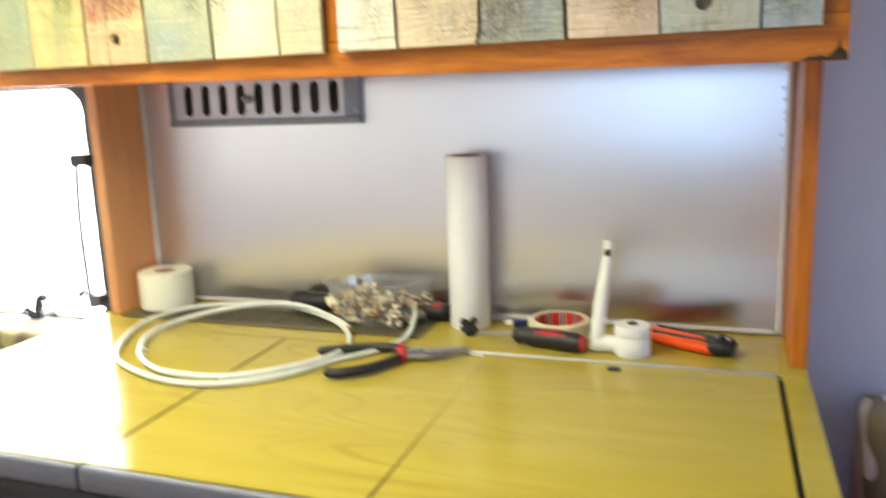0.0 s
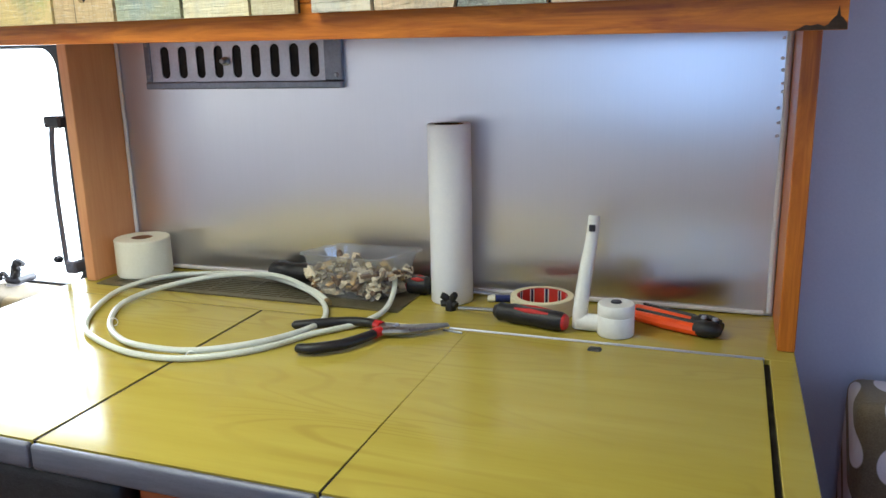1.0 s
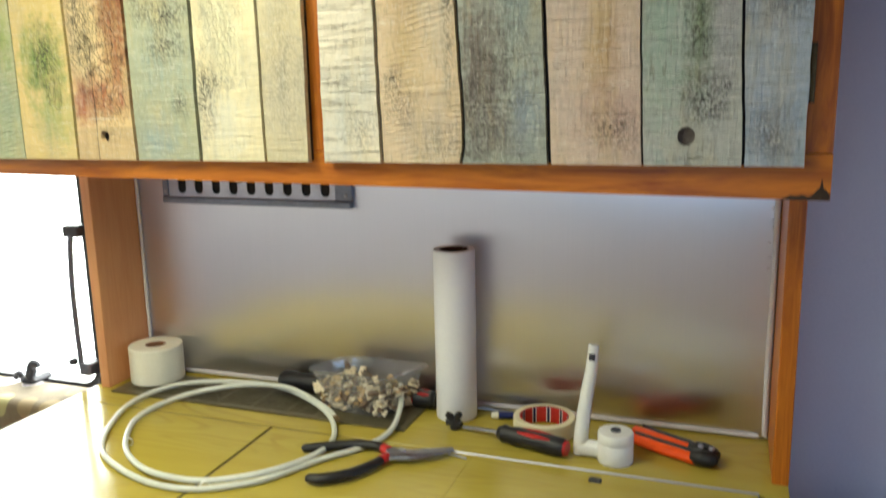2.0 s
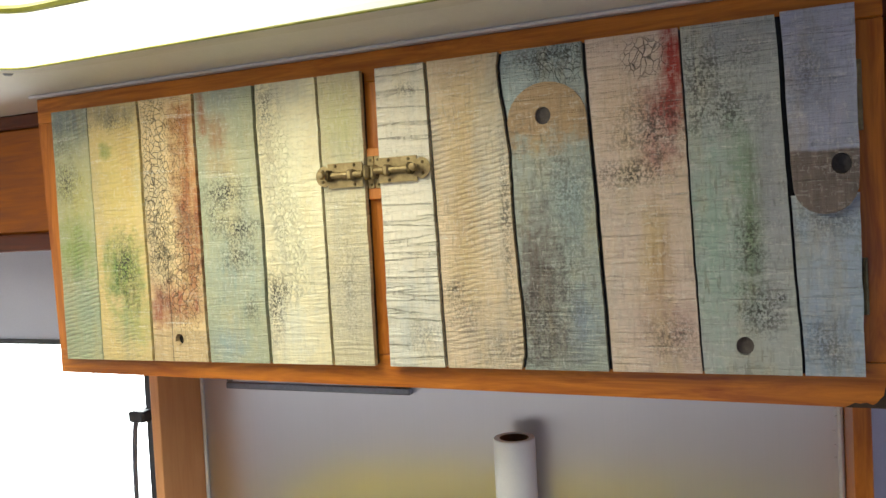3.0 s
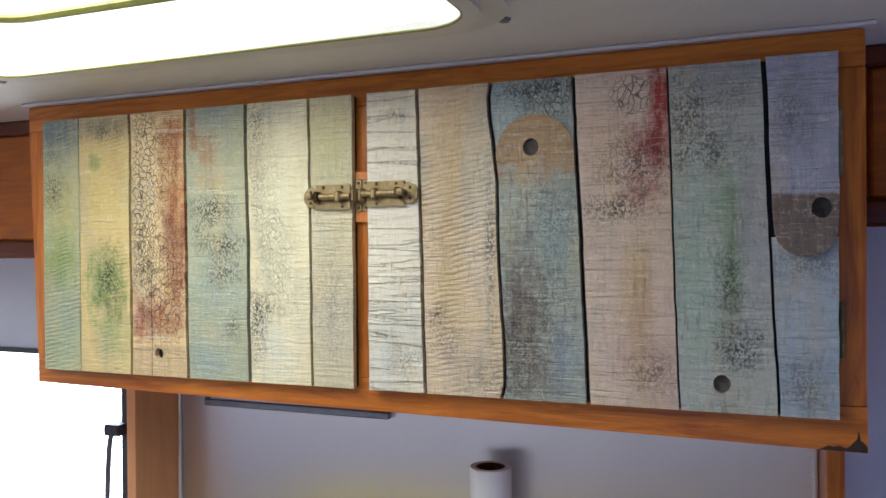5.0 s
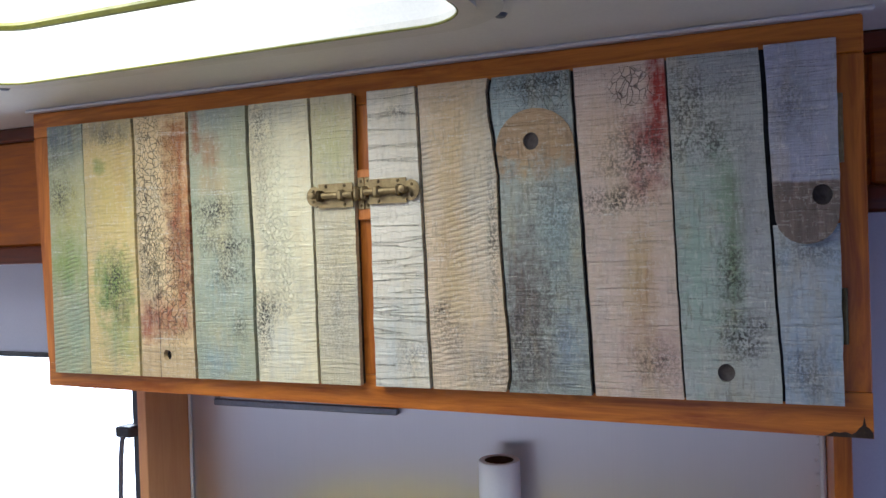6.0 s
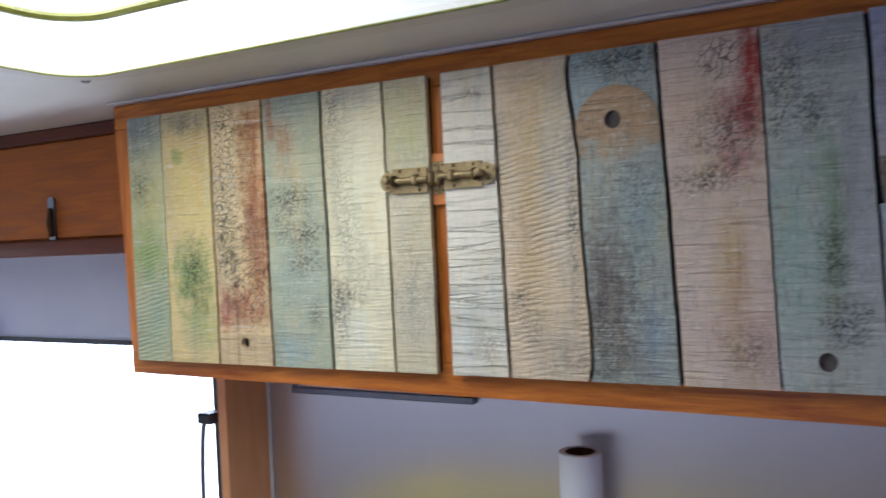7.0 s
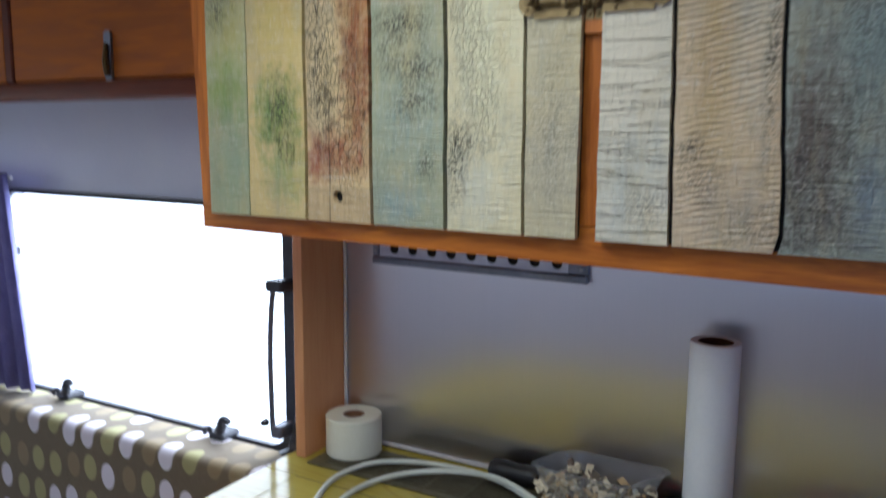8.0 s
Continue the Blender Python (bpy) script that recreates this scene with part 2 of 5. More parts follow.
def old_paint(name, base, second, patches=(), specks=(), cracks=(), saw=0.4, weave=0.35, seed=0.0, ridge=0.12, comb=0.0, bare=None, slit=None):
    """Worn paint on a rough-sawn board: two tones, colour patches, dark specks, crackle, saw marks.
    patches: (x, z, half width, half height, colour, strength); specks and cracks: (x, z, half width, half height, strength)."""
    s = Shade(name)
    cloud = s.noise(s.scaled(14, 1, 4, (seed, seed, 0)), 1.0, 5, 0.6)
    streak = s.noise(s.scaled(130, 1, 9, (seed, 0, seed)), 1.0, 4, 0.7)
    rasp = s.noise(s.scaled(11, 1, 150, (0, seed, seed)), 1.0, 4, 0.65, 0.8)
    grit = s.noise(s.p, 330, 3, 0.7)
    base, second = [tuple(k * w for k, w in zip(q[:3], (1.12, 1.05, 0.95))) + (1,) for q in (base, second)]
    c = s.mix(s.span(cloud, 0.32, 0.68), base, second)
    for x, z, rx, rz, colour, k in patches:
        f = s.spot(x, z, rx, rz, 0.75, 0.5)
        f = s.math("MULTIPLY", f, s.span(streak, 0.2, 0.62, 0.35 * k, k))
        c = s.mix(f, c, colour)
    warm = s.noise(s.scaled(20, 1, 6, (seed + 7, 0, seed)), 1.0, 4, 0.65)
    cool = s.noise(s.scaled(16, 1, 5, (seed, 0, seed + 31)), 1.0, 4, 0.65)
    c = s.mix(s.span(warm, 0.50, 0.70, 0, 0.34), c, lin(206, 182, 118))
    c = s.mix(s.span(cool, 0.52, 0.72, 0, 0.28), c, lin(120, 138, 144))
    if bare:
        axes = s.t.nodes.new("ShaderNodeSeparateXYZ")
        s.put(axes.inputs[0], s.p)
        edge = s.math("ADD", axes.outputs[2], s.math("MULTIPLY", s.noise(s.p, 60, 2), 0.006))
        c = s.mix(s.span(edge, bare[0] + 0.001, bare[0] + 0.005, 1, 0), c, s.mix(s.span(streak, 0.35, 0.65), bare[1], bare[2]))
    if slit:
        axes = s.t.nodes.new("ShaderNodeSeparateXYZ")
        s.put(axes.inputs[0], s.p)
        off = s.math("ABSOLUTE", s.math("SUBTRACT", axes.outputs[0], s.math("ADD", slit - 0.002, s.math("MULTIPLY", s.noise(s.p, 22, 2), 0.004))))
        c = s.mix(s.math("MULTIPLY", s.span(off, 0.0004, 0.0011, 1, 0), s.span(axes.outputs[2], 1.50, 1.58, 0.85, 0)), c, lin(72, 56, 40))
    dark = lin(44, 40, 34)
    c = s.mix(s.span(streak, 0.55, 0.78, 0, weave), c, lin(120, 110, 92))
    marks = s.math("MULTIPLY", s.span(rasp, 0.56, 0.68), s.span(cloud, 0.25, 0.6, 1.0, 0.35))
    c = s.mix(s.math("MULTIPLY", marks, saw * 0.65), c, lin(104, 94, 78))
    # pale worn flecks, strengthened so that glints are painted into the colour
    pale = s.math("MULTIPLY", s.span(rasp, 0.40, 0.28), s.span(grit, 0.4, 0.6))
    c = s.mix(s.math("MULTIPLY", pale, 0.75), c, lin(236, 234, 224))
    wide = s.noise(s.scaled(3.5, 1, 62, (seed, 0, seed)), 1.0, 2, 0.5, 0.15)
    score = s.math("MULTIPLY", s.span(s.math("ABSOLUTE", s.math("SUBTRACT", wide, 0.5)), 0.008, 0.026, 1, 0), s.span(streak, 0.35, 0.6, 1, 0.25))
    c = s.mix(s.math("MULTIPLY", score, ridge), c, lin(92, 82, 66))
    zone = s.span(s.noise(s.scaled(22, 1, 16, (seed, seed, 0)), 1.0, 3), 0.36, 0.62)
    warp = s.span(s.noise(s.scaled(205, 1, 48, (seed, 0, 0)), 1.0, 2), 0.56, 0.66)
    weft = s.span(s.noise(s.scaled(38, 1, 205, (0, 0, seed)), 1.0, 2), 0.56, 0.66)
    dash = s.math("MULTIPLY", s.math("MAXIMUM", warp, weft), zone)
    c = s.mix(s.math("MULTIPLY", dash, weave * 1.05), c, lin(92, 84, 70))
    warp2 = s.span(s.noise(s.scaled(270, 1, 90, (seed, 5, 3)), 1.0, 2), 0.60, 0.68)
    weft2 = s.span(s.noise(s.scaled(75, 1, 270, (3, 5, seed)), 1.0, 2), 0.60, 0.68)
    c = s.mix(s.math("MULTIPLY", s.math("MAXIMUM", warp2, weft2), 0.20), c, lin(238, 236, 226))
    for x, z, rx, rz, k in specks:
        f = s.math("MULTIPLY", s.spot(x, z, rx, rz, 0.9, 0.5), s.span(s.noise(s.scaled(290, 1, 250), 1.0, 4, 0.75), 0.475, 0.535, 0, k))
        c = s.mix(f, c, dark)
    h = s.math("ADD", s.math("MULTIPLY", rasp, 1.0), s.math("MULTIPLY", streak, 0.6))
    h = s.math("SUBTRACT", h, s.math("MULTIPLY", score, ridge * 2.0))
    if comb:
        xyz = s.t.nodes.new("ShaderNodeSeparateXYZ")
        s.put(xyz.inputs[0], s.p)
        slope = s.math("ADD", s.math("MULTIPLY", xyz.outputs[2], 820), s.math("MULTIPLY", xyz.outputs[0], -190))
        teeth = s.math("SINE", s.math("ADD", slope, s.math("MULTIPLY", s.noise(s.scaled(9, 1, 14, (seed, 0, 2)), 1.0, 3), 16)))
        teeth = s.math("MULTIPLY", s.span(teeth, -0.4, 1.0), s.span(s.noise(s.scaled(16, 1, 7, (3, seed, 1)), 1.0, 3), 0.42, 0.66))
        c = s.mix(s.math("MULTIPLY", teeth, comb), c, lin(122, 108, 84))
        h = s.math("SUBTRACT", h, s.math("MULTIPLY", teeth, comb * 1.2))
    for x, z, rx, rz, k, size in cracks:
        bent = s.t.nodes.new("ShaderNodeVectorMath")
        wob = s.t.nodes.new("ShaderNodeTexNoise")
        wob.inputs["Scale"].default_value = 30
        s.put(wob.inputs["Vector"], s.p)
        bent.operation = "MULTIPLY_ADD"
        s.put(bent.inputs[0], wob.outputs["Color"])
        bent.inputs[1].default_value = (0.028, 0, 0.028)
        s.put(bent.inputs[2], s.p)
        flat = s.t.nodes.new("ShaderNodeMapping")
        s.put(flat.inputs[0], bent.outputs[0])
        flat.inputs["Scale"].default_value = (1.3, 0, 0.85)
        line = s.span(s.cells(flat.outputs[0], size), 0.008, 0.060, 1, 0)
        line = s.math("MULTIPLY", line, s.span(s.noise(s.scaled(55, 1, 40, (size, 0, 0)), 1.0, 3), 0.36, 0.52, 0.5, 1))
        f = s.math("MULTIPLY", s.spot(x, z, rx, rz, 0.5, 0.4), line)
        c = s.mix(s.math("MULTIPLY", f, k), c, lin(58, 48, 38))
        h = s.math("SUBTRACT", h, s.math("MULTIPLY", f, 0.4 + 0.8 * k))
    return s.finish(c, s.span(cloud, 0.3, 0.7, 0.29, 0.48), h, 0.0036)


def milk_acrylic():
    """Milky acrylic that lets daylight through, scattered."""
    s = Shade("milk_white_acrylic")
    c = s.mix(s.span(s.noise(s.p, 10, 3), 0.3, 0.7), lin(250, 248, 236), lin(244, 242, 228))
    s.put(s.b.inputs["Base Color"], c)
    through = s.t.nodes.new("ShaderNodeBsdfTranslucent")
    s.put(through.inputs[0], c)
    both = s.t.nodes.new("ShaderNodeMixShader")
    both.inputs[0].default_value = 0.85
    s.t.links.new(s.b.outputs[0], both.inputs[1])
    s.t.links.new(through.outputs[0], both.inputs[2])
    s.t.links.new(both.outputs[0], s.t.nodes["Material Output"].inputs[0])
    return s.m


DOME = milk_acrylic()
GRILLE = plain("dull_grille_metal", lin(122, 114, 88), lin(98, 92, 72), 40, 0.5, 0.5)
ALU, LAMINATE, DOTTED = aluminium_sheet(), worktop_laminate(), dotted_cloth()
PANE = clear_glass("window_glass", 0.05)
TUB_PLASTIC = clear_glass("clear_tub_plastic", 0.07, (0.90, 0.90, 0.91, 1), 0.09)


# ---- builders ----
def thing(name, at, label, category, group="", kind=""):
    ob = new(name)
    ob.empty_display_size = 0.02
    ob.location = at
    return tagged(ob, label, category, group, kind)


def part(name, bm, material, parent=None, label="", smooth=True):
    me = bpy.data.meshes.new(name)
    bmesh.ops.recalc_face_normals(bm, faces=bm.faces)
    bm.to_mesh(me)
    bm.free()
    me.materials.append(material)
    if smooth:
        me.shade_smooth()
        me.set_sharp_from_angle(angle=radians(35))
    ob = new(name, me)
    if parent is not None:
        ob.parent = parent
        if parent.type == "EMPTY":
            ob.matrix_parent_inverse = Matrix.Translation(-parent.location)
    return tagged(ob, label)


def solo(name, bm, material, label, category, kind="", group="", smooth=True):
    return tagged(part(name, bm, material, None, "", smooth), label, category, group, kind)


def box(x0, x1, y0, y1, z0, z1, bevel=0.0, bm=None, segments=1):
    bm2 = bmesh.new()
    bmesh.ops.create_cube(bm2, size=1)
    for v in bm2.verts:
        v.co = ((x0 + x1) / 2 + v.co.x * (x1 - x0), (y0 + y1) / 2 + v.co.y * (y1 - y0), (z0 + z1) / 2 + v.co.z * (z1 - z0))
    if bevel:
        bmesh.ops.bevel(bm2, geom=bm2.edges[:], offset=bevel, segments=segments, affect="EDGES", profile=0.5)
    return merge(bm, bm2)


def merge(bm, bm2):
    if bm is None:
        return bm2
    me = bpy.data.meshes.new("tmp")
    bm2.to_mesh(me)
    bm2.free()
    bm.from_mesh(me)
    bpy.data.meshes.remove(me)
    return bm


def slab(outline, holes, across, a0, a1, bm=None, bevel=0.0):
    """A plate cut from a 2D outline with holes. across: the axis of its thickness, from a0 to a1."""
    b = bmesh.new()
    edges = []
    for loop in (outline, *holes):
        vs = [b.verts.new({"y": (p, a0, q), "z": (p, q, a0), "x": (a0, p, q)}[across]) for p, q in loop]
        edges += [b.edges.new((vs[i], vs[(i + 1) % len(vs)])) for i in range(len(vs))]
    bmesh.ops.triangle_fill(b, use_beauty=True, use_dissolve=False, edges=edges)
    made = bmesh.ops.extrude_face_region(b, geom=b.faces[:])
    shift = {"y": (0, a1 - a0, 0), "z": (0, 0, a1 - a0), "x": (a1 - a0, 0, 0)}[across]
    bmesh.ops.translate(b, vec=shift, verts=[g for g in made["geom"] if isinstance(g, bmesh.types.BMVert)])
    return merge(bm, b)


def round_rect(x0, x1, z0, z1, r, n=6):
    pts = []
    for cx, cz, a in ((x1 - r, z1 - r, 0), (x0 + r, z1 - r, 90), (x0 + r, z0 + r, 180), (x1 - r, z0 + r, 270)):
        for i in range(n + 1):
            t = radians(a + 90 * i / n)
            pts.append((cx + r * math.cos(t), cz + r * math.sin(t)))
    return pts


def ring(cx, cz, r, n=20, rz=None):
    return [(cx + r * math.cos(2 * math.pi * i / n), cz + (rz or r) * math.sin(2 * math.pi * i / n)) for i in range(n)]


def lathe(profile, centre, bm=None, n=32, axis=(0, 0, 1)):
    """Turns (radius, height) pairs round an axis through the centre."""
    b = bmesh.new()
    turn = Vector((0, 0, 1)).rotation_difference(Vector(axis)).to_matrix().to_4x4()
    place = Matrix.Translation(centre) @ turn
    rows = []
    for r, h in profile:
        if r < 1e-6:
            rows.append([b.verts.new(place @ Vector((0, 0, h)))])
        else:
            rows.append([b.verts.new(place @ Vector((r * math.cos(2 * math.pi * i / n), r * math.sin(2 * math.pi * i / n), h))) for i in range(n)])
    for p, q in zip(rows, rows[1:]):
        for i in range(n):
            j = (i + 1) % n
            vs = [p[i % len(p)], p[j % len(p)], q[j % len(q)], q[i % len(q)]]
            vs = list(dict.fromkeys(vs))
            if len(vs) > 2:
                b.faces.new(vs)
    return merge(bm, b)


def spline(points, steps=8, closed=False):
    pts = [Vector(p) for p in points]
    n, out = len(pts), []
    last = n if closed else n - 1
    for i in range(last):
        if closed:
            a, b, c, d = (pts[(i + k) % n] for k in (-1, 0, 1, 2))
        else:
            a, b, c, d = pts[max(i - 1, 0)], pts[i], pts[i + 1], pts[min(i + 2, n - 1)]
        for k in range(steps):
            t = k / steps
            out.append(0.5 * ((2 * b) + (c - a) * t + (2 * a - 5 * b + 4 * c - d) * t * t + (3 * b - a - 3 * c + d) * t ** 3))
    return out if closed else out + [pts[-1]]


def tube(points, radius, n=10, steps=8, closed=False, bm=None, flat=1.0):
    """A bar swept along a smooth line. radius: one number, or one for each point."""
    path = spline(points, steps, closed)
    rs = [radius] * len(points) if isinstance(radius, (int, float)) else list(radius)
    b, rows, up = bmesh.new(), [], Vector((0, 0, 1))
    for i, p in enumerate(path):
        d = (path[(i + 1) % len(path)] - path[i - 1]) if closed else (path[min(i + 1, len(path) - 1)] - path[max(i - 1, 0)])
        d.normalize()
        ref = up if abs(d.z) < 0.9 else Vector((0, 1, 0))
        s = d.cross(ref).normalized()
        u = s.cross(d).normalized()
        k = min(i / steps, len(rs) - 1)
        r = rs[int(k)] + (rs[min(int(k) + 1, len(rs) - 1)] - rs[int(k)]) * (k - int(k))
        rows.append([b.verts.new(p + r * (math.cos(2 * math.pi * j / n) * s + flat * math.sin(2 * math.pi * j / n) * u)) for j in range(n)])
    pairs = list(zip(rows, rows[1:])) + ([(rows[-1], rows[0])] if closed else [])
    for p, q in pairs:
        for j in range(n):
            b.faces.new((p[j], p[(j + 1) % n], q[(j + 1) % n], q[j]))
    if not closed:
        b.faces.new(rows[0])
        b.faces.new(rows[-1])
    return merge(bm, b)


def screw(at, r, parent, axis=(0, -1, 0), material=None):
    part("screw", lathe([(0, r * 0.5), (r * 0.7, r * 0.4), (r, 0), (r, -0.001), (0, -0.001)], at, None, 10, axis), material or STEEL, parent)

# ---- structure ----
CEIL_Z, W0, W1, FAR = 1.852, -1.9, 2.3, -2.1
WIN = round_rect(-1.095, -0.140, 0.835, 1.345, 0.035)
solo("wall_north", slab([(W0, 0), (W1, 0), (W1, CEIL_Z), (W0, CEIL_Z)], [WIN], "y", 0.022, 0.06), WALL,
     "pale blue-grey caravan wall with a window opening", "wall", "structure")
FWIN = round_rect(0.45, 1.45, 0.98, 1.50, 0.04)
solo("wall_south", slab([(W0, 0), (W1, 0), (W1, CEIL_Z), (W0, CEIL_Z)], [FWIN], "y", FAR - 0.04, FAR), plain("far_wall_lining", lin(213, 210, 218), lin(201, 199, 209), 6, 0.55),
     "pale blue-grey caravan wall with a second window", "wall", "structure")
solo("wall_west", slab([(FAR - 0.04, 0), (0.06, 0), (0.06, CEIL_Z), (FAR - 0.04, CEIL_Z)], [round_rect(-1.75, -0.45, 0.95, 1.52, 0.04)], "x", W0 - 0.04, W0), WALL, "pale blue-grey end wall with an unseen window added for fill light", "wall", "structure")
# unseen wall, coloured brown to keep bounced light off the right side
solo("wall_east", slab([(FAR - 0.04, 0), (0.06, 0), (0.06, CEIL_Z), (FAR - 0.04, CEIL_Z)], [round_rect(-0.71, -0.13, 0.88, 1.44, 0.04)], "x", W1, W1 + 0.04), UNIT, "unseen brown front wall, dark to limit bounce, with an added fill window", "wall", "structure")
solo("floor", box(W0 - 0.04, W1 + 0.04, FAR - 0.04, 0.06, -0.04, 0), FLOOR, "brown wood-effect vinyl floor", "floor", "structure")
HATCH = (0.055, 0.835, -1.25, -0.472)
solo("ceiling", slab([(W0 - 0.04, FAR - 0.04), (W1 + 0.04, FAR - 0.04), (W1 + 0.04, 0.06), (W0 - 0.04, 0.06)],
                     [round_rect(*HATCH, 0.07)], "z", CEIL_Z, CEIL_Z + 0.03), CEIL,
     "off-white caravan ceiling lining with a roof hatch opening", "ceiling", "structure")
solo("ground", box(-60, 60, -60, 60, -0.5, -0.45), plain("dry_grass", lin(150, 150, 110), lin(120, 124, 84), 2, 0.9),
     "pale dry grass outside the caravan", "ground", "structure")

# side window with its stays and catches
win = thing("window_1", (-0.635, 0.02, 0.835), "bright side window with dark rubber frame and stays", "window", kind="structure")
part("window_frame", slab(round_rect(-1.122, -0.112, 0.815, 1.358, 0.06), [round_rect(-1.088, -0.163, 0.846, 1.3475, 0.045)], "y", 0.008, 0.020), DARK, win,
     "dark grey rubber frame")
glass = part("pane", box(-1.09, -0.145, 0.038, 0.042, 0.84, 1.345), PANE, win)
glass.visible_shadow = False
for x, lean in ((-0.166, 1), (-1.062, -1)):
    stay = part("window_stay", tube([(x + 0.012 * lean, -0.03, 1.200), (x + 0.004 * lean, -0.03, 1.155), (x - 0.002 * lean, -0.03, 1.05), (x, -0.03, 0.90)], 0.0055, 8, 6), GREY_ARM, win,
                "grey metal window stay")
    part("stay_bracket", box(min(x, x + 0.03 * lean), max(x, x + 0.03 * lean), -0.04, 0.006, 0.885, 0.912, 0.004), GREY_ARM, stay)
    part("stay_bracket", box(x - 0.008, x + 0.035, -0.036, 0.006, 1.188, 1.212, 0.004), DARK, stay)
    part("stay_knob", lathe([(0, 0.016), (0.007, 0.014), (0.009, 0.004), (0.006, 0), (0, 0)], (x - 0.014 * lean, -0.03, 0.915), None, 12, (0, -1, 0)), DARK, stay)
    part("corner_cover", tube([(x + 0.055 * lean, -0.01, 0.93), (x + 0.045 * lean, -0.014, 0.868), (x, -0.014, 0.838), (x - 0.05 * lean, 0.006, 0.832)], [0.012, 0.02, 0.016, 0.008], 8, 6, flat=0.5), DARK, win)
for x in (-0.308, -0.822):
    catch = part("window_catch", box(x - 0.03, x + 0.014, -0.045, 0.012, 0.8505, 0.866, 0.006), DARK, win, "black plastic window catch")
    part("catch_lever", tube([(x - 0.004, -0.035, 0.868), (x + 0.008, -0.040, 0.888), (x + 0.016, -0.042, 0.902), (x + 0.034, -0.043, 0.898)], [0.011, 0.011, 0.009, 0.006], 8, 5), DARK, catch)
    part("catch_hook", tube([(x - 0.028, -0.035, 0.865), (x - 0.036, -0.035, 0.872), (x - 0.046, -0.035, 0.866), (x - 0.047, -0.035, 0.855)], 0.005, 8, 5), DARK, catch)

far = thing("window_2", (0.95, FAR, 0.98), "far side window with dark rubber frame", "window", kind="structure")
part("window_frame", slab(round_rect(0.42, 1.48, 0.95, 1.53, 0.06), [round_rect(0.465, 1.435, 0.995, 1.485, 0.045)], "y", FAR, FAR + 0.012), DARK, far)
glass = part("pane", box(0.455, 1.445, FAR - 0.024, FAR - 0.02, 0.985, 1.495), PANE, far)
glass.visible_shadow = False

# emissive sheet that stands for the blown-out daylight behind the side window
m_sky = bpy.data.materials.new("daylight_glow")
m_sky.use_nodes = True
m_sky.node_tree.nodes["Principled BSDF"].inputs["Emission Color"].default_value = (1.0, 0.99, 0.96, 1)
m_sky.node_tree.nodes["Principled BSDF"].inputs["Emission Strength"].default_value = 7.0
solo("backdrop", box(-4.5, 2.5, 1.6, 1.62, -0.45, 3.2), m_sky, "glowing white sheet in place of the overexposed daylight outside the side window", "backdrop", "structure")

# unseen window, added only to carry the fill lamp on the left
added_end_win = thing("added_window_3", (W0, -1.1, 0.95), "unseen wide end window added for fill light from the left", "window", kind="structure")
part("window_frame", slab(round_rect(-1.78, -0.42, 0.92, 1.55, 0.06), [round_rect(-1.735, -0.465, 0.965, 1.505, 0.045)], "x", W0, W0 + 0.012), DARK, added_end_win)
glass = part("pane", box(W0 - 0.024, W0 - 0.02, -1.745, -0.455, 0.955, 1.515), PANE, added_end_win)
glass.visible_shadow = False

# unseen window, added only as an opening for the blue fill lamp
added_front_win = thing("added_window_4", (W1, -0.42, 0.88), "unseen small front window added for fill light from the right", "window", kind="structure")
part("window_frame", slab(round_rect(-0.74, -0.10, 0.85, 1.47, 0.06), [round_rect(-0.695, -0.145, 0.895, 1.425, 0.045)], "x", W1 - 0.012, W1), DARK, added_front_win)
glass = part("pane", box(W1 + 0.02, W1 + 0.024, -0.705, -0.135, 0.885, 1.435), PANE, added_front_win)
glass.visible_shadow = False

# roof hatch
hatch = thing("roof_hatch", (0.445, -0.86, CEIL_Z), "white rounded roof hatch glowing with daylight", "roof hatch", kind="structure")
x0, x1, y0, y1 = HATCH
part("hatch_lip", slab(round_rect(x0 - 0.045, x1 + 0.045, y0 - 0.045, y1 + 0.045, 0.11, 10), [round_rect(x0 + 0.002, x1 - 0.002, y0 + 0.002, y1 - 0.002, 0.07, 10)], "z", CEIL_Z - 0.005, CEIL_Z + 0.002), LIP, hatch)
part("hatch_lip", slab(round_rect(x0 - 0.016, x1 + 0.016, y0 - 0.016, y1 + 0.016, 0.085, 10), [round_rect(x0 + 0.004, x1 - 0.004, y0 + 0.004, y1 - 0.004, 0.068, 10)], "z", CEIL_Z - 0.010, CEIL_Z - 0.004), LIP, hatch)
part("dome", slab(round_rect(x0 - 0.08, x1 + 0.08, y0 - 0.08, y1 + 0.08, 0.1), [], "z", 1.975, 1.985), DOME, hatch)
part("dome_skirt", slab(round_rect(x0 - 0.09, x1 + 0.09, y0 - 0.09, y1 + 0.09, 0.1), [round_rect(x0 - 0.07, x1 + 0.07, y0 - 0.07, y1 + 0.07, 0.1)], "z", CEIL_Z + 0.03, 1.974), DOME, hatch)
# added olive line for the colour fringe along the bright rim
rim_fringe = [(x, y, CEIL_Z - 0.0085) for x, y in round_rect(x0 + 0.0045, x1 - 0.0045, y0 + 0.0045, y1 - 0.0045, 0.068, 9)]
part("rim_fringe", tube(rim_fringe, 0.0018, 6, 1, True), SEAL_AND_FRINGE, hatch, "thin olive line painting the colour fringe of the bright hatch rim")
seal = [(x, y, CEIL_Z + 0.008) for x, y in round_rect(0.265, 0.80, -1.08, -0.652, 0.07, 9)]
part("screen_seal", tube(seal, 0.0052, 6, 1, True), SEAL_AND_FRINGE, hatch, "olive rubber seal line")
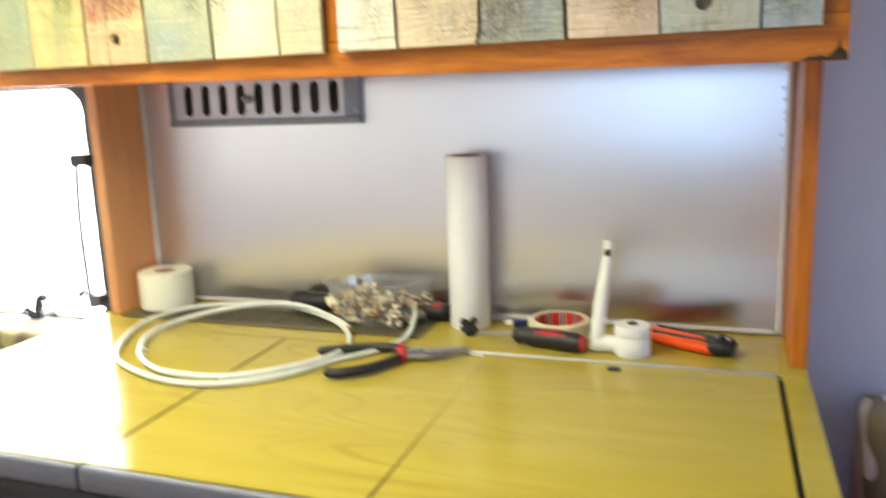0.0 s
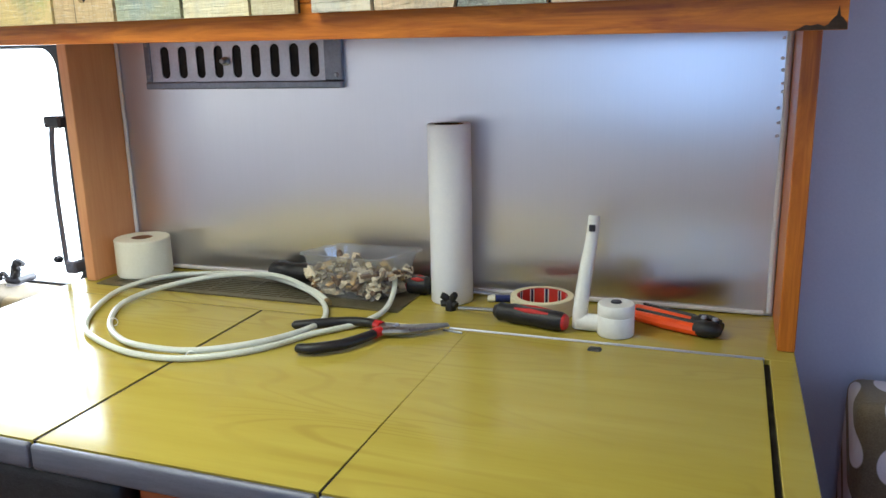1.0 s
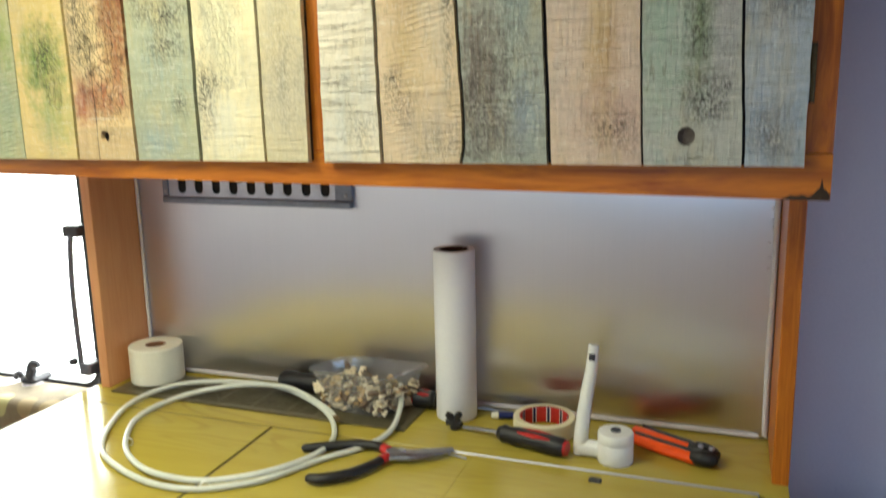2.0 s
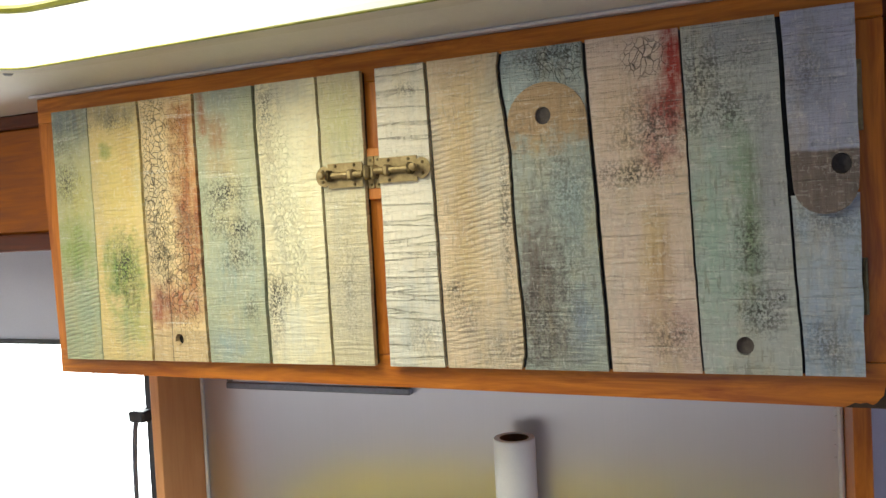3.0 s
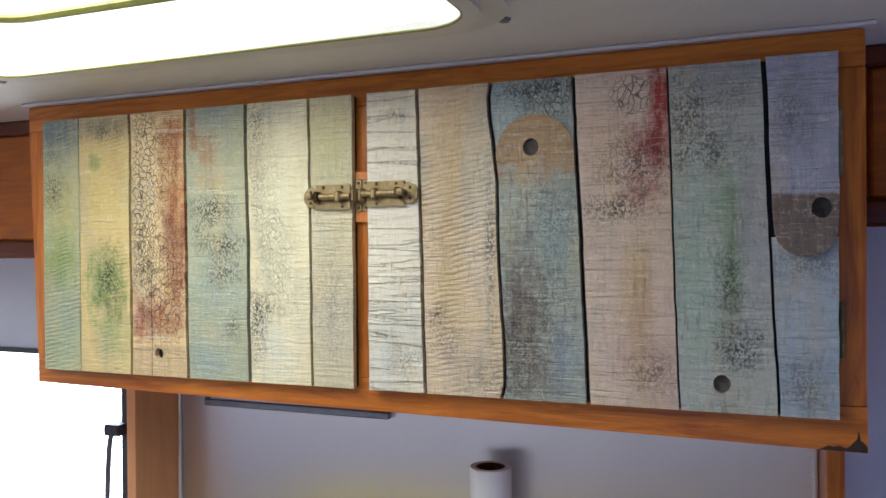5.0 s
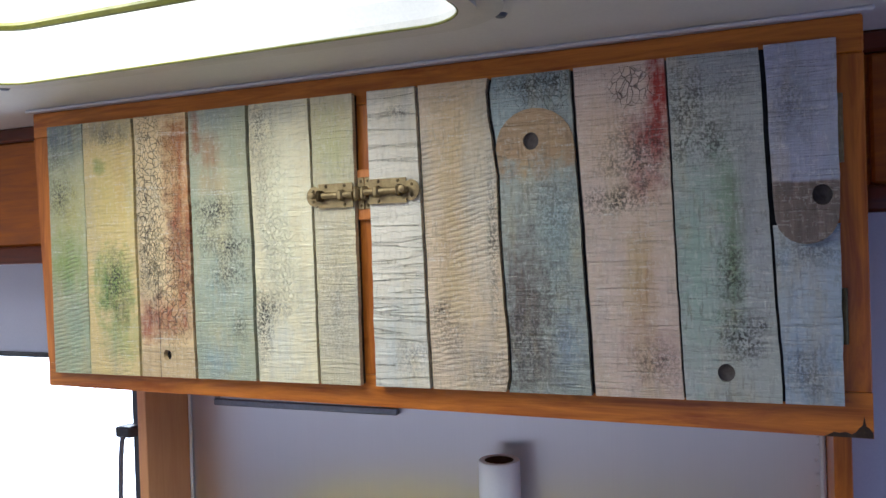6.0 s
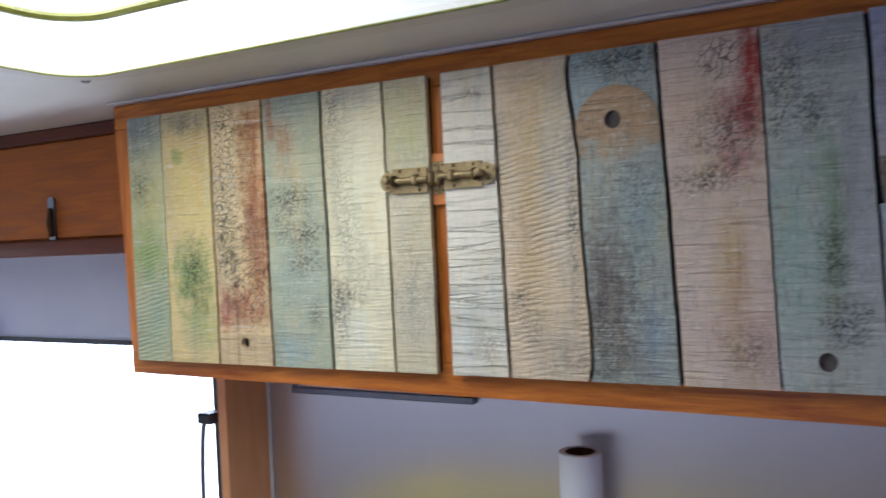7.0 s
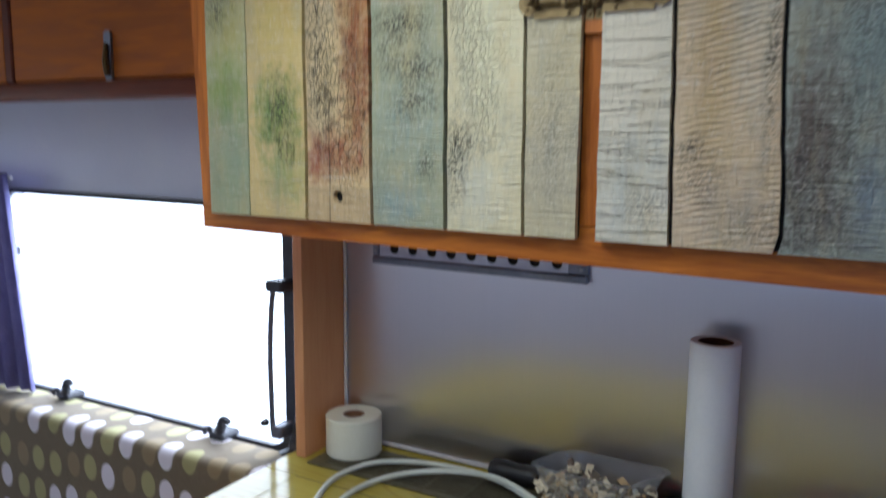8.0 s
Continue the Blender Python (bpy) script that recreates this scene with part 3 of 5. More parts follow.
for x, y in ((0.855, -0.455), (0.03, -0.44)):
    screw((x, y, CEIL_Z - 0.001), 0.008, hatch, (0, 0, -1), VENT_RAIL)
solo("trim", box(-0.115, 1.262, -0.282, -0.262, 1.846, 1.8515, 0.002), TRIM_WHITE, "white plastic trim strip along the ceiling", "trim", "structure")

# aluminium splashback with white beads
solo("splashback", box(-0.0145, 1.2135, 0.017, 0.0215, 0.902, 1.372), ALU, "brushed aluminium sheet splashback behind the worktop", "splashback", "structure")
solo("trim", tube([(0.0, 0.013, 0.906), (0.4, 0.013, 0.906), (0.8, 0.013, 0.906), (1.2, 0.013, 0.906)], 0.004, 8, 4), TRIM_WHITE,
     "white sealant bead along the splashback foot", "trim", "structure")
bead = tube([(1.209, 0.013, 0.908), (1.208, 0.013, 1.05), (1.2095, 0.013, 1.2), (1.208, 0.013, 1.372)], 0.0045, 8, 6)
random.seed(4)
for i in range(9):
    bead = lathe([(0, 0.003), (0.002, 0.002), (0.0028, 0), (0, -0.001)], (1.2015 + random.uniform(-0.002, 0.003), 0.017, 1.19 + i * 0.019 + random.uniform(-0.006, 0.006)), bead, 8, (0, -1, 0))
solo("trim", bead, TRIM_WHITE, "uneven white sealant bead beside the post", "trim", "structure")
solo("side_board", box(-0.037, -0.015, -0.112, 0.0215, 0.9005, 1.372, 0.0015), BOARD_Z, "orange-brown wooden side board between window and splashback", "side board")
solo("post", box(1.2145, 1.2375, -0.142, 0.0215, 0.9005, 1.372, 0.0015), PINE_Z, "varnished pine post standing on the worktop", "post")

# ---- lower unit and worktop ----
unit = thing("base_unit", (0.59, -0.33, 0), "orange-brown kitchen base unit under the worktop", "kitchen unit")
part("side_panel", box(-0.04, -0.022, -0.635, 0.0215, 0.0, 0.866), UNIT, unit)
part("side_panel", box(1.205, 1.223, -0.635, 0.0215, 0.0, 0.866), UNIT, unit)
part("bottom_panel", box(-0.022, 1.205, -0.635, -0.002, 0.05, 0.068), UNIT, unit)
part("back_panel", box(-0.022, 1.205, 0.010, 0.0215, 0.068, 0.866), UNIT, unit)
part("front_panel", box(0.535, 1.223, -0.652, -0.636, 0.06, 0.862, 0.003), UNIT, unit)
part("front_panel", box(-0.04, 0.532, -0.652, -0.636, 0.06, 0.775, 0.003), UNIT, unit)
part("grip_hood", box(-0.03, 0.525, -0.668, -0.630, 0.785, 0.866, 0.018, segments=4), BLACK, unit, "black rounded grip recess cover")

top = thing("worktop", (0.59, -0.33, 0.868), "yellow wood-grain laminate worktop with hinged lids", "worktop")
part("back_strip", box(-0.055, 1.2375, -0.177, 0.0215, 0.870, 0.9, 0.0012), LAMINATE, top)
part("end_strip", box(-0.055, 0.017, -0.668, -0.1775, 0.870, 0.9, 0.0012), LAMINATE, top)
part("end_strip", box(1.2035, 1.2375, -0.668, -0.1775, 0.870, 0.9, 0.0012), LAMINATE, top)
part("lid", slab([(0.0195, -0.668), (0.4074, -0.668), (0.3994, -0.181), (0.0185, -0.181)], [], "z", 0.872, 0.9), LAMINATE, top, smooth=False)
part("lid", slab([(0.4134, -0.668), (0.7735, -0.668), (0.7725, -0.40), (0.7715, -0.181), (0.4049, -0.181)], [], "z", 0.872, 0.9), LAMINATE, top, smooth=False)
part("lid", slab([(0.7775, -0.668), (1.1955, -0.668), (1.1955, -0.181), (0.7721, -0.181), (0.7733, -0.42)], [], "z", 0.872, 0.9), LAMINATE, top, smooth=False)
part("support_board", box(-0.04, 1.223, -0.655, -0.004, 0.8665, 0.8695), SHADOW_GAP, top)
part("gap_liner", box(1.196, 1.2032, -0.660, -0.178, 0.8700, 0.893), SHADOW_GAP, top)
part("gap_liner", slab([(0.4076, -0.667), (0.4132, -0.667), (0.4047, -0.181), (0.3996, -0.181)], [], "z", 0.872, 0.8985), SHADOW_GAP, top, smooth=False)
part("gap_liner", slab([(0.7733, -0.667), (0.7777, -0.667), (0.7737, -0.44), (0.7723, -0.44)], [], "z", 0.872, 0.8985), SHADOW_GAP, top, smooth=False)
part("gap_liner", box(0.0172, 0.0192, -0.667, -0.178, 0.872, 0.8985), SHADOW_GAP, top)
part("gap_liner", box(0.0172, 0.74, -0.1808, -0.1772, 0.872, 0.8990), SHADOW_GAP, top)
part("hinge_strip", box(0.74, 1.197, -0.1812, -0.1772, 0.885, 0.9025, 0.001), VENT_PLATE, top, "aluminium hinge strip")
# raised block, its black colour stands for the shaded finger recess
part("lid_catch", box(0.960, 0.980, -0.214, -0.198, 0.892, 0.9030, 0.003), BLACK, top, "black lid catch block standing for a dark finger recess")
for a, b in ((-0.055, 0.409), (0.412, 0.774), (0.777, 1.2375)):
    part("edge_trim", box(a, b, -0.6785, -0.6682, 0.868, 0.8995, 0.0045, segments=3), EDGE_TRIM, top, "grey aluminium edge trim")

grille = thing("worktop_grille", (0.32, -0.07, 0.9), "flat grey metal ventilation grille set on the worktop", "grille")
gf = slab([(0.002, -0.128), (0.632, -0.132), (0.632, -0.012), (0.002, -0.012)], [[(0.03, -0.112), (0.45, -0.114), (0.45, -0.03), (0.03, -0.03)]], "z", 0.9003, 0.9030)
part("grille_frame", gf, GRILLE, grille, smooth=False)
# dark sheet under the slats, coloured as the shade between them
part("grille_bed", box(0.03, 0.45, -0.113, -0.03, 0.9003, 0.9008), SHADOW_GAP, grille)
for i in range(8):
    y = -0.108 + i * 0.0105
    part("slat", box(0.03, 0.45, y, y + 0.0048, 0.9009, 0.9026), GRILLE, grille, smooth=False)
for i in range(5):
    x = 0.09 + i * 0.075
    part("cross_bar", box(x, x + 0.005, -0.113, -0.03, 0.9022, 0.9030), GRILLE, grille, smooth=False)

# ---- overhead cabinet ----
FACE = -0.270
cab = thing("overhead_cabinet", (0.58, -0.13, 1.333), "varnished pine overhead cabinet with two painted plank doors", "cabinet")
part("side_panel", slab([(-0.250, 1.36), (0.0215, 1.36), (0.0215, 1.845), (-0.250, 1.845)], [], "x", -0.086, -0.070), PINE_Z, cab, smooth=False)
part("side_panel", slab([(-0.250, 1.36), (0.0215, 1.36), (0.0215, 1.845), (-0.250, 1.845)], [], "x", 1.232, 1.248), PINE_Z, cab, smooth=False)
part("bottom_panel", box(-0.0695, 1.2315, -0.2495, 0.0215, 1.374, 1.386), PINE_X, cab)
part("top_panel", box(-0.0695, 1.2315, -0.2495, 0.0215, 1.833, 1.845), PINE_X, cab)
part("bottom_rail", slab([(-0.0905, 1.3465), (1.2505, 1.333), (1.2505, 1.388), (-0.0905, 1.388)], [], "y", FACE, -0.2505), PINE_X, cab, smooth=False)
part("top_rail", box(-0.1085, 1.2505, FACE, -0.2505, 1.800, 1.8455, 0.002), PINE_X, cab)
part("stile", slab([(-0.0905, 1.3885), (-0.035, 1.3885), (-0.035, 1.7995), (-0.1070, 1.7995)], [], "y", FACE, -0.2505), PINE_Z, cab, smooth=False)
part("stile", box(0.545, 0.612, FACE, -0.2505, 1.3885, 1.7995, 0.0015), PINE_Z, cab)
part("stile", box(1.195, 1.2505, FACE, -0.2505, 1.3885, 1.7995, 0.0015), PINE_Z, cab)
part("keeper_block", box(0.5655, 0.5905, FACE - 0.010, FACE - 0.0003, 1.624, 1.700, 0.001), timber("pine_block", lin(214, 140, 66), lin(176, 96, 34), "z"), cab, "paler pine block behind the bolt keeper")
random.seed(11)
rag = [(1.196, 1.3335), (1.2500, 1.3335), (1.2497, 1.340), (1.2455, 1.346), (1.2425, 1.3480), (1.2405, 1.3600), (1.2385, 1.3490), (1.2345, 1.3450), (1.2305, 1.3395), (1.2265, 1.3375), (1.220, 1.3400), (1.213, 1.3385), (1.207, 1.3395), (1.202, 1.3365)]
part("worn_corner", slab(rag, [], "y", FACE - 0.0006, FACE + 0.001), SCORCH, cab, "dark splintered corner patch", smooth=False)

# painted planks: (lower x, upper x of each joint), colours, stains
OFF, TOP, BOT = -0.2885, 1.8145, 1.3745


def edge_line(xb, xt, wave, seed, n=22):
    """A slightly ragged board edge from bottom to top."""
    pts = []
    for i in range(n + 1):
        k = i / n
        z = BOT + (TOP - BOT) * k
        w = wave * noise.noise((seed, 0, k * 3.0)) + 0.0011 * noise.noise((seed + 9, 0, k * 24))
        pts.append((xb + (xt - xb) * k + (w if 0 < i < n else 0), z))
    return pts


def plank(parent, left, right, material, holes=(), front=OFF, back=-0.2787, z0=None, z1=None, dome_top=None, dome_bottom=None):
    lo = [p for p in left if (z0 is None or p[1] >= z0) and (z1 is None or p[1] <= z1)]
    hi = [p for p in right if (z0 is None or p[1] >= z0) and (z1 is None or p[1] <= z1)]
    outline = lo[:]
    if dome_top:
        a, b = lo[-1], hi[-1]
        for i in range(1, 12):
            t = math.pi * (1 - i / 12)
            outline.append(((a[0] + b[0]) / 2 + (b[0] - a[0]) / 2 * math.cos(t), (a[1] + b[1]) / 2 + dome_top * math.sin(t)))
    outline += hi[::-1]
    if dome_bottom:
        a, b = lo[0], hi[0]
        for i in range(1, 12):
            t = math.pi * i / 12
            outline.append(((a[0] + b[0]) / 2 + (b[0] - a[0]) / 2 * math.cos(t) , (a[1] + b[1]) / 2 - dome_bottom * math.sin(t) ** 0.8))
    ob = part("plank", slab(outline, [ring(x, z, r, 18, r * 1.1) for x, z, r in holes], "y", front, back), material, parent, smooth=False)
    return ob


def hinge(parent, x, z0, z1, material):
    part("hinge", tube([(x, -0.2775, z0), (x, -0.2775, (z0 + z1) / 2), (x, -0.2775, z1)], 0.0042, 10, 3), material, parent)


def door(left_x, right_x, joints, paints, label, seed):
    d = part("door", box(left_x + 0.001, right_x - 0.001, -0.2785, FACE - 0.0005, BOT + 0.001, TOP - 0.001), SHADOW_GAP, cab, label)
    lines = [edge_line(left_x, left_x, 0.0004, seed)]
    for i, (xb, xt, wave, gap) in enumerate(joints):
        lines.append((edge_line(xb, xt, wave, seed + 3 + i), gap * 1.25))
    lines.append(edge_line(right_x, right_x, 0.0004, seed + 50))
    for i, (paint, holes) in enumerate(paints):
        a = lines[i] if i == 0 else [(x + lines[i][1], z) for x, z in lines[i][0]]
        b = lines[i + 1] if i == len(paints) - 1 else [(x - lines[i + 1][1], z) for x, z in lines[i + 1][0]]
        yield d, i, a, b, paint, holes


L1 = old_paint("paint_sage", lin(178, 188, 156), lin(186, 190, 160), [(-0.02, 1.80, 0.09, 0.06, lin(122, 134, 134), 1.0), (-0.01, 1.66, 0.05, 0.09, lin(196, 186, 110), 0.8), (-0.015, 1.565, 0.05, 0.06, lin(136, 164, 80), 0.9), (0.0, 1.44, 0.06, 0.08, lin(156, 178, 150), 0.7)],
               [(-0.03, 1.69, 0.035, 0.035, 0.8), (-0.04, 1.76, 0.03, 0.03, 0.4)], (), 0.4, 0.08, 1.0, 0.05, 0.34)
L2 = old_paint("paint_straw", lin(206, 190, 146), lin(214, 196, 136), [(0.085, 1.68, 0.07, 0.11, lin(214, 192, 112), 0.9), (0.11, 1.72, 0.016, 0.07, lin(204, 164, 88), 0.5), (0.088, 1.53, 0.05, 0.065, lin(104, 146, 56), 1.0), (0.105, 1.445, 0.045, 0.05, lin(146, 168, 96), 0.8), (0.08, 1.80, 0.08, 0.025, lin(146, 140, 120), 0.9), (0.062, 1.735, 0.014, 0.016, lin(116, 140, 60), 0.9)],
               [(0.092, 1.535, 0.032, 0.055, 1.0), (0.09, 1.785, 0.05, 0.02, 0.6)], [(0.105, 1.475, 0.03, 0.03, 0.35, 110)], 0.35, 0.08, 2.0, 0.05, 0.16)
L3 = old_paint("paint_crackle_red", lin(226, 208, 168), lin(214, 192, 148), [(0.232, 1.77, 0.036, 0.05, lin(164, 98, 48), 1.1), (0.236, 1.66, 0.034, 0.14, lin(180, 112, 54), 1.1), (0.238, 1.61, 0.032, 0.05, lin(150, 74, 38), 1.0), (0.235, 1.54, 0.030, 0.05, lin(168, 92, 52), 1.0), (0.20, 1.475, 0.075, 0.042, lin(168, 92, 56), 1.1), (0.163, 1.455, 0.03, 0.03, lin(162, 88, 56), 0.9)],
               [(0.235, 1.60, 0.03, 0.07, 0.45), (0.17, 1.55, 0.03, 0.04, 0.5)], [(0.172, 1.69, 0.036, 0.15, 1.0, 108), (0.168, 1.575, 0.026, 0.09, 0.9, 140), (0.218, 1.52, 0.05, 0.11, 0.75, 115), (0.225, 1.70, 0.02, 0.10, 0.3, 120)], 0.3, 0.10, 3.0, bare=(1.4265, lin(216, 190, 146), lin(196, 168, 124)), slit=0.186)
L4 = old_paint("paint_sea_blue", lin(172, 176, 152), lin(158, 168, 150), [(0.305, 1.80, 0.05, 0.03, lin(140, 150, 150), 0.8), (0.300, 1.745, 0.026, 0.035, lin(156, 98, 52), 0.8), (0.272, 1.775, 0.010, 0.05, lin(150, 88, 44), 0.9), (0.30, 1.695, 0.03, 0.02, lin(180, 140, 88), 0.55), (0.325, 1.52, 0.06, 0.07, lin(146, 164, 158), 0.8), (0.31, 1.405, 0.04, 0.04, lin(122, 154, 172), 0.6)],
               [(0.308, 1.648, 0.048, 0.030, 1.0), (0.335, 1.590, 0.044, 0.026, 1.0), (0.330, 1.545, 0.042, 0.022, 0.9), (0.35, 1.46, 0.015, 0.03, 0.7), (0.285, 1.61, 0.02, 0.03, 0.6)], (), 0.3, 0.14, 4.0, 0.05)
L5 = old_paint("paint_ivory", lin(226, 222, 194), lin(218, 212, 182), [(0.43, 1.64, 0.05, 0.16, lin(234, 230, 196), 0.7), (0.43, 1.80, 0.06, 0.03, lin(190, 188, 172), 0.7), (0.42, 1.43, 0.05, 0.06, lin(206, 206, 192), 0.7)],
               [(0.395, 1.47, 0.020, 0.06, 0.9), (0.395, 1.78, 0.016, 0.05, 0.7), (0.41, 1.49, 0.04, 0.02, 0.6)], [(0.405, 1.70, 0.034, 0.12, 0.08, 130), (0.43, 1.58, 0.04, 0.07, 0.04, 130), (0.42, 1.50, 0.04, 0.04, 0.08, 130)], 0.3, 0.12, 5.0, 0.04, 0.10)
L6 = old_paint("paint_putty", lin(202, 196, 168), lin(190, 186, 164), [(0.53, 1.74, 0.05, 0.07, lin(198, 194, 138), 0.9), (0.53, 1.48, 0.05, 0.08, lin(190, 184, 168), 0.6)], [(0.53, 1.50, 0.04, 0.10, 0.35)], (), 0.25, 0.24, 6.0, 0.03)
R1 = old_paint("paint_chalk", lin(226, 222, 210), lin(214, 212, 202), [(0.63, 1.43, 0.05, 0.08, lin(204, 208, 204), 0.7)], [(0.65, 1.42, 0.03, 0.03, 0.5), (0.64, 1.78, 0.02, 0.01, 0.6)], (), 0.5, 0.14, 7.0, 0.36)
R2 = old_paint("paint_sand", lin(212, 196, 172), lin(202, 184, 158), [(0.72, 1.72, 0.03, 0.10, lin(204, 176, 128), 0.8), (0.715, 1.56, 0.022, 0.12, lin(188, 158, 118), 0.7), (0.77, 1.66, 0.03, 0.14, lin(226, 216, 196), 0.8), (0.75, 1.42, 0.06, 0.05, lin(188, 174, 160), 0.7)],
               [(0.71, 1.46, 0.03, 0.04, 0.5), (0.77, 1.40, 0.04, 0.03, 0.4), (0.70, 1.49, 0.015, 0.012, 0.8), (0.782, 1.58, 0.010, 0.13, 0.75)], (), 0.5, 0.26, 8.0, 0.05, 0.24)
R3 = old_paint("paint_slate_blue", lin(160, 168, 164), lin(148, 160, 160), [(0.845, 1.745, 0.30, 0.066, lin(176, 146, 108), 2.0), (0.826, 1.50, 0.032, 0.11, lin(108, 96, 90), 1.2), (0.84, 1.42, 0.06, 0.05, lin(118, 112, 110), 0.8), (0.885, 1.45, 0.025, 0.06, lin(136, 156, 176), 0.6), (0.875, 1.60, 0.03, 0.06, lin(150, 170, 170), 0.7)],
               [(0.83, 1.44, 0.055, 0.08, 0.7), (0.87, 1.62, 0.05, 0.06, 0.5), (0.86, 1.52, 0.05, 0.05, 0.4)], (), 0.4, 0.42, 9.0)
R3B = old_paint("paint_slate_top", lin(158, 174, 182), lin(142, 162, 172), [], [(0.85, 1.80, 0.07, 0.022, 0.8)], [(0.86, 1.79, 0.05, 0.03, 0.35, 110)], 0.4, 0.4, 10.0)
R4 = old_paint("paint_rose", lin(206, 190, 182), lin(198, 182, 172), [(1.012, 1.77, 0.016, 0.09, lin(156, 48, 40), 1.3), (1.0, 1.715, 0.036, 0.036, lin(150, 56, 48), 1.1), (0.99, 1.66, 0.03, 0.03, lin(176, 112, 100), 0.8), (0.985, 1.52, 0.022, 0.09, lin(180, 146, 106), 0.9), (1.0, 1.43, 0.05, 0.05, lin(184, 152, 142), 0.8), (0.94, 1.72, 0.04, 0.06, lin(206, 178, 146), 0.8)],
               [(0.952, 1.635, 0.052, 0.022, 0.9), (0.985, 1.695, 0.052, 0.048, 0.85), (1.0, 1.42, 0.04, 0.03, 0.6)], [(0.975, 1.785, 0.035, 0.026, 0.75, 84)], 0.5, 0.20, 11.0)
R5 = old_paint("paint_grey_green", lin(174, 182, 180), lin(168, 178, 184), [(1.085, 1.79, 0.06, 0.03, lin(156, 158, 164), 0.8), (1.098, 1.55, 0.018, 0.10, lin(116, 140, 96), 0.85), (1.09, 1.65, 0.02, 0.06, lin(130, 154, 124), 0.8), (1.055, 1.55, 0.035, 0.14, lin(152, 180, 160), 0.8), (1.125, 1.60, 0.02, 0.16, lin(166, 166, 172), 0.7)],
               [(1.050, 1.750, 0.036, 0.055, 0.8), (1.075, 1.70, 0.052, 0.030, 0.65), (1.10, 1.77, 0.02, 0.03, 0.5), (1.095, 1.54, 0.02, 0.05, 0.8), (1.105, 1.455, 0.028, 0.035, 0.9), (1.13, 1.47, 0.006, 0.005, 1.0)], (), 0.35, 0.36, 12.0)
R6 = old_paint("paint_pale_blue", lin(172, 188, 208), lin(156, 176, 200), [(1.17, 1.42, 0.04, 0.05, lin(140, 164, 196), 0.7)], [(1.19, 1.56, 0.05, 0.02, 0.5), (1.18, 1.41, 0.03, 0.03, 0.5)], (), 0.45, 0.30, 13.0)
R7 = old_paint("paint_lavender", lin(170, 176, 202), lin(156, 164, 194), [(1.17, 1.73, 0.03, 0.05, lin(146, 150, 166), 0.8)],
               [(1.165, 1.74, 0.025, 0.035, 0.5)], (), 0.35, 0.3, 14.0, 0.15, 0.0, (1.647, lin(142, 126, 114), lin(110, 97, 90)))

left_joints = [(0.0305, 0.0295, 0.0006, 0.0009), (0.1425, 0.1415, 0.002, 0.0023), (0.2605, 0.2575, 0.002, 0.0024), (0.380, 0.376, 0.002, 0.0026), (0.494, 0.490, 0.0016, 0.0020)]
paints = [(L1, ()), (L2, ()), (L3, [(0.2005, 1.4115, 0.0085)]), (L4, ()), (L5, ()), (L6, ())]
for d_left, i, a, b, paint, holes in door(-0.0535, 0.5645, left_joints, paints, "cupboard door of worn painted planks in green, red, blue and cream", 1.3):
    plank(d_left, a, b, paint, holes)
hinge(d_left, -0.0575, 1.64, 1.70, BRASS_DARK)
hinge(d_left, -0.0575, 1.49, 1.545, BRASS_DARK)

right_joints = [(0.681, 0.671, 0.0016, 0.0023), (0.796, 0.783, 0.010, 0.0022), (0.917, 0.899, 0.002, 0.0023), (1.0345, 1.0215, 0.0016, 0.0011), (1.1515, 1.1345, 0.003, 0.0014)]
paints = [(R1, ()), (R2, ()), (R3, [(0.8405, 1.7215, 0.0110)]), (R4, ()), (R5, [(1.0855, 1.4105, 0.0105)]), (R6, ())]
for d_right, i, a, b, paint, holes in door(0.5905, 1.2185, right_joints, paints, "cupboard door of worn painted planks in white, sand, blue and rose", 7.7):
    if i == 2:
        plank(d_right, a, b, R3B, holes, OFF + 0.0030, z0=1.69)
        plank(d_right, a, b, paint, holes, OFF - 0.001, z1=1.728, dome_top=0.052)
    elif i == 5:
        plank(d_right, a, b, paint, (), OFF + 0.0015, z1=1.612)
        plank(d_right, [(x + 0.0025, z) for x, z in a], b, R7, [(1.2000, 1.6295, 0.0115)], OFF - 0.0090, OFF + 0.001, z0=1.595, dome_bottom=0.044)
    else:
        plank(d_right, a, b, paint, holes)
for x, z, r in ((0.8405, 1.7215, 0.0110), (1.0855, 1.4105, 0.0105), (1.2000, 1.6295, 0.0115)):
    part("knot", lathe([(0, 0.0008), (r * 0.6, 0.0012), (r * 1.05, 0.0030), (r * 1.05, 0)], (x, OFF + 0.0062, z), None, 18, (0, -1, 0)), KNOT, d_right, "grey-brown knot in a hollow")
hinge(d_right, 1.2215, 1.668, 1.751, BRASS)
hinge(d_right, 1.2215, 1.448, 1.516, BRASS_DARK)


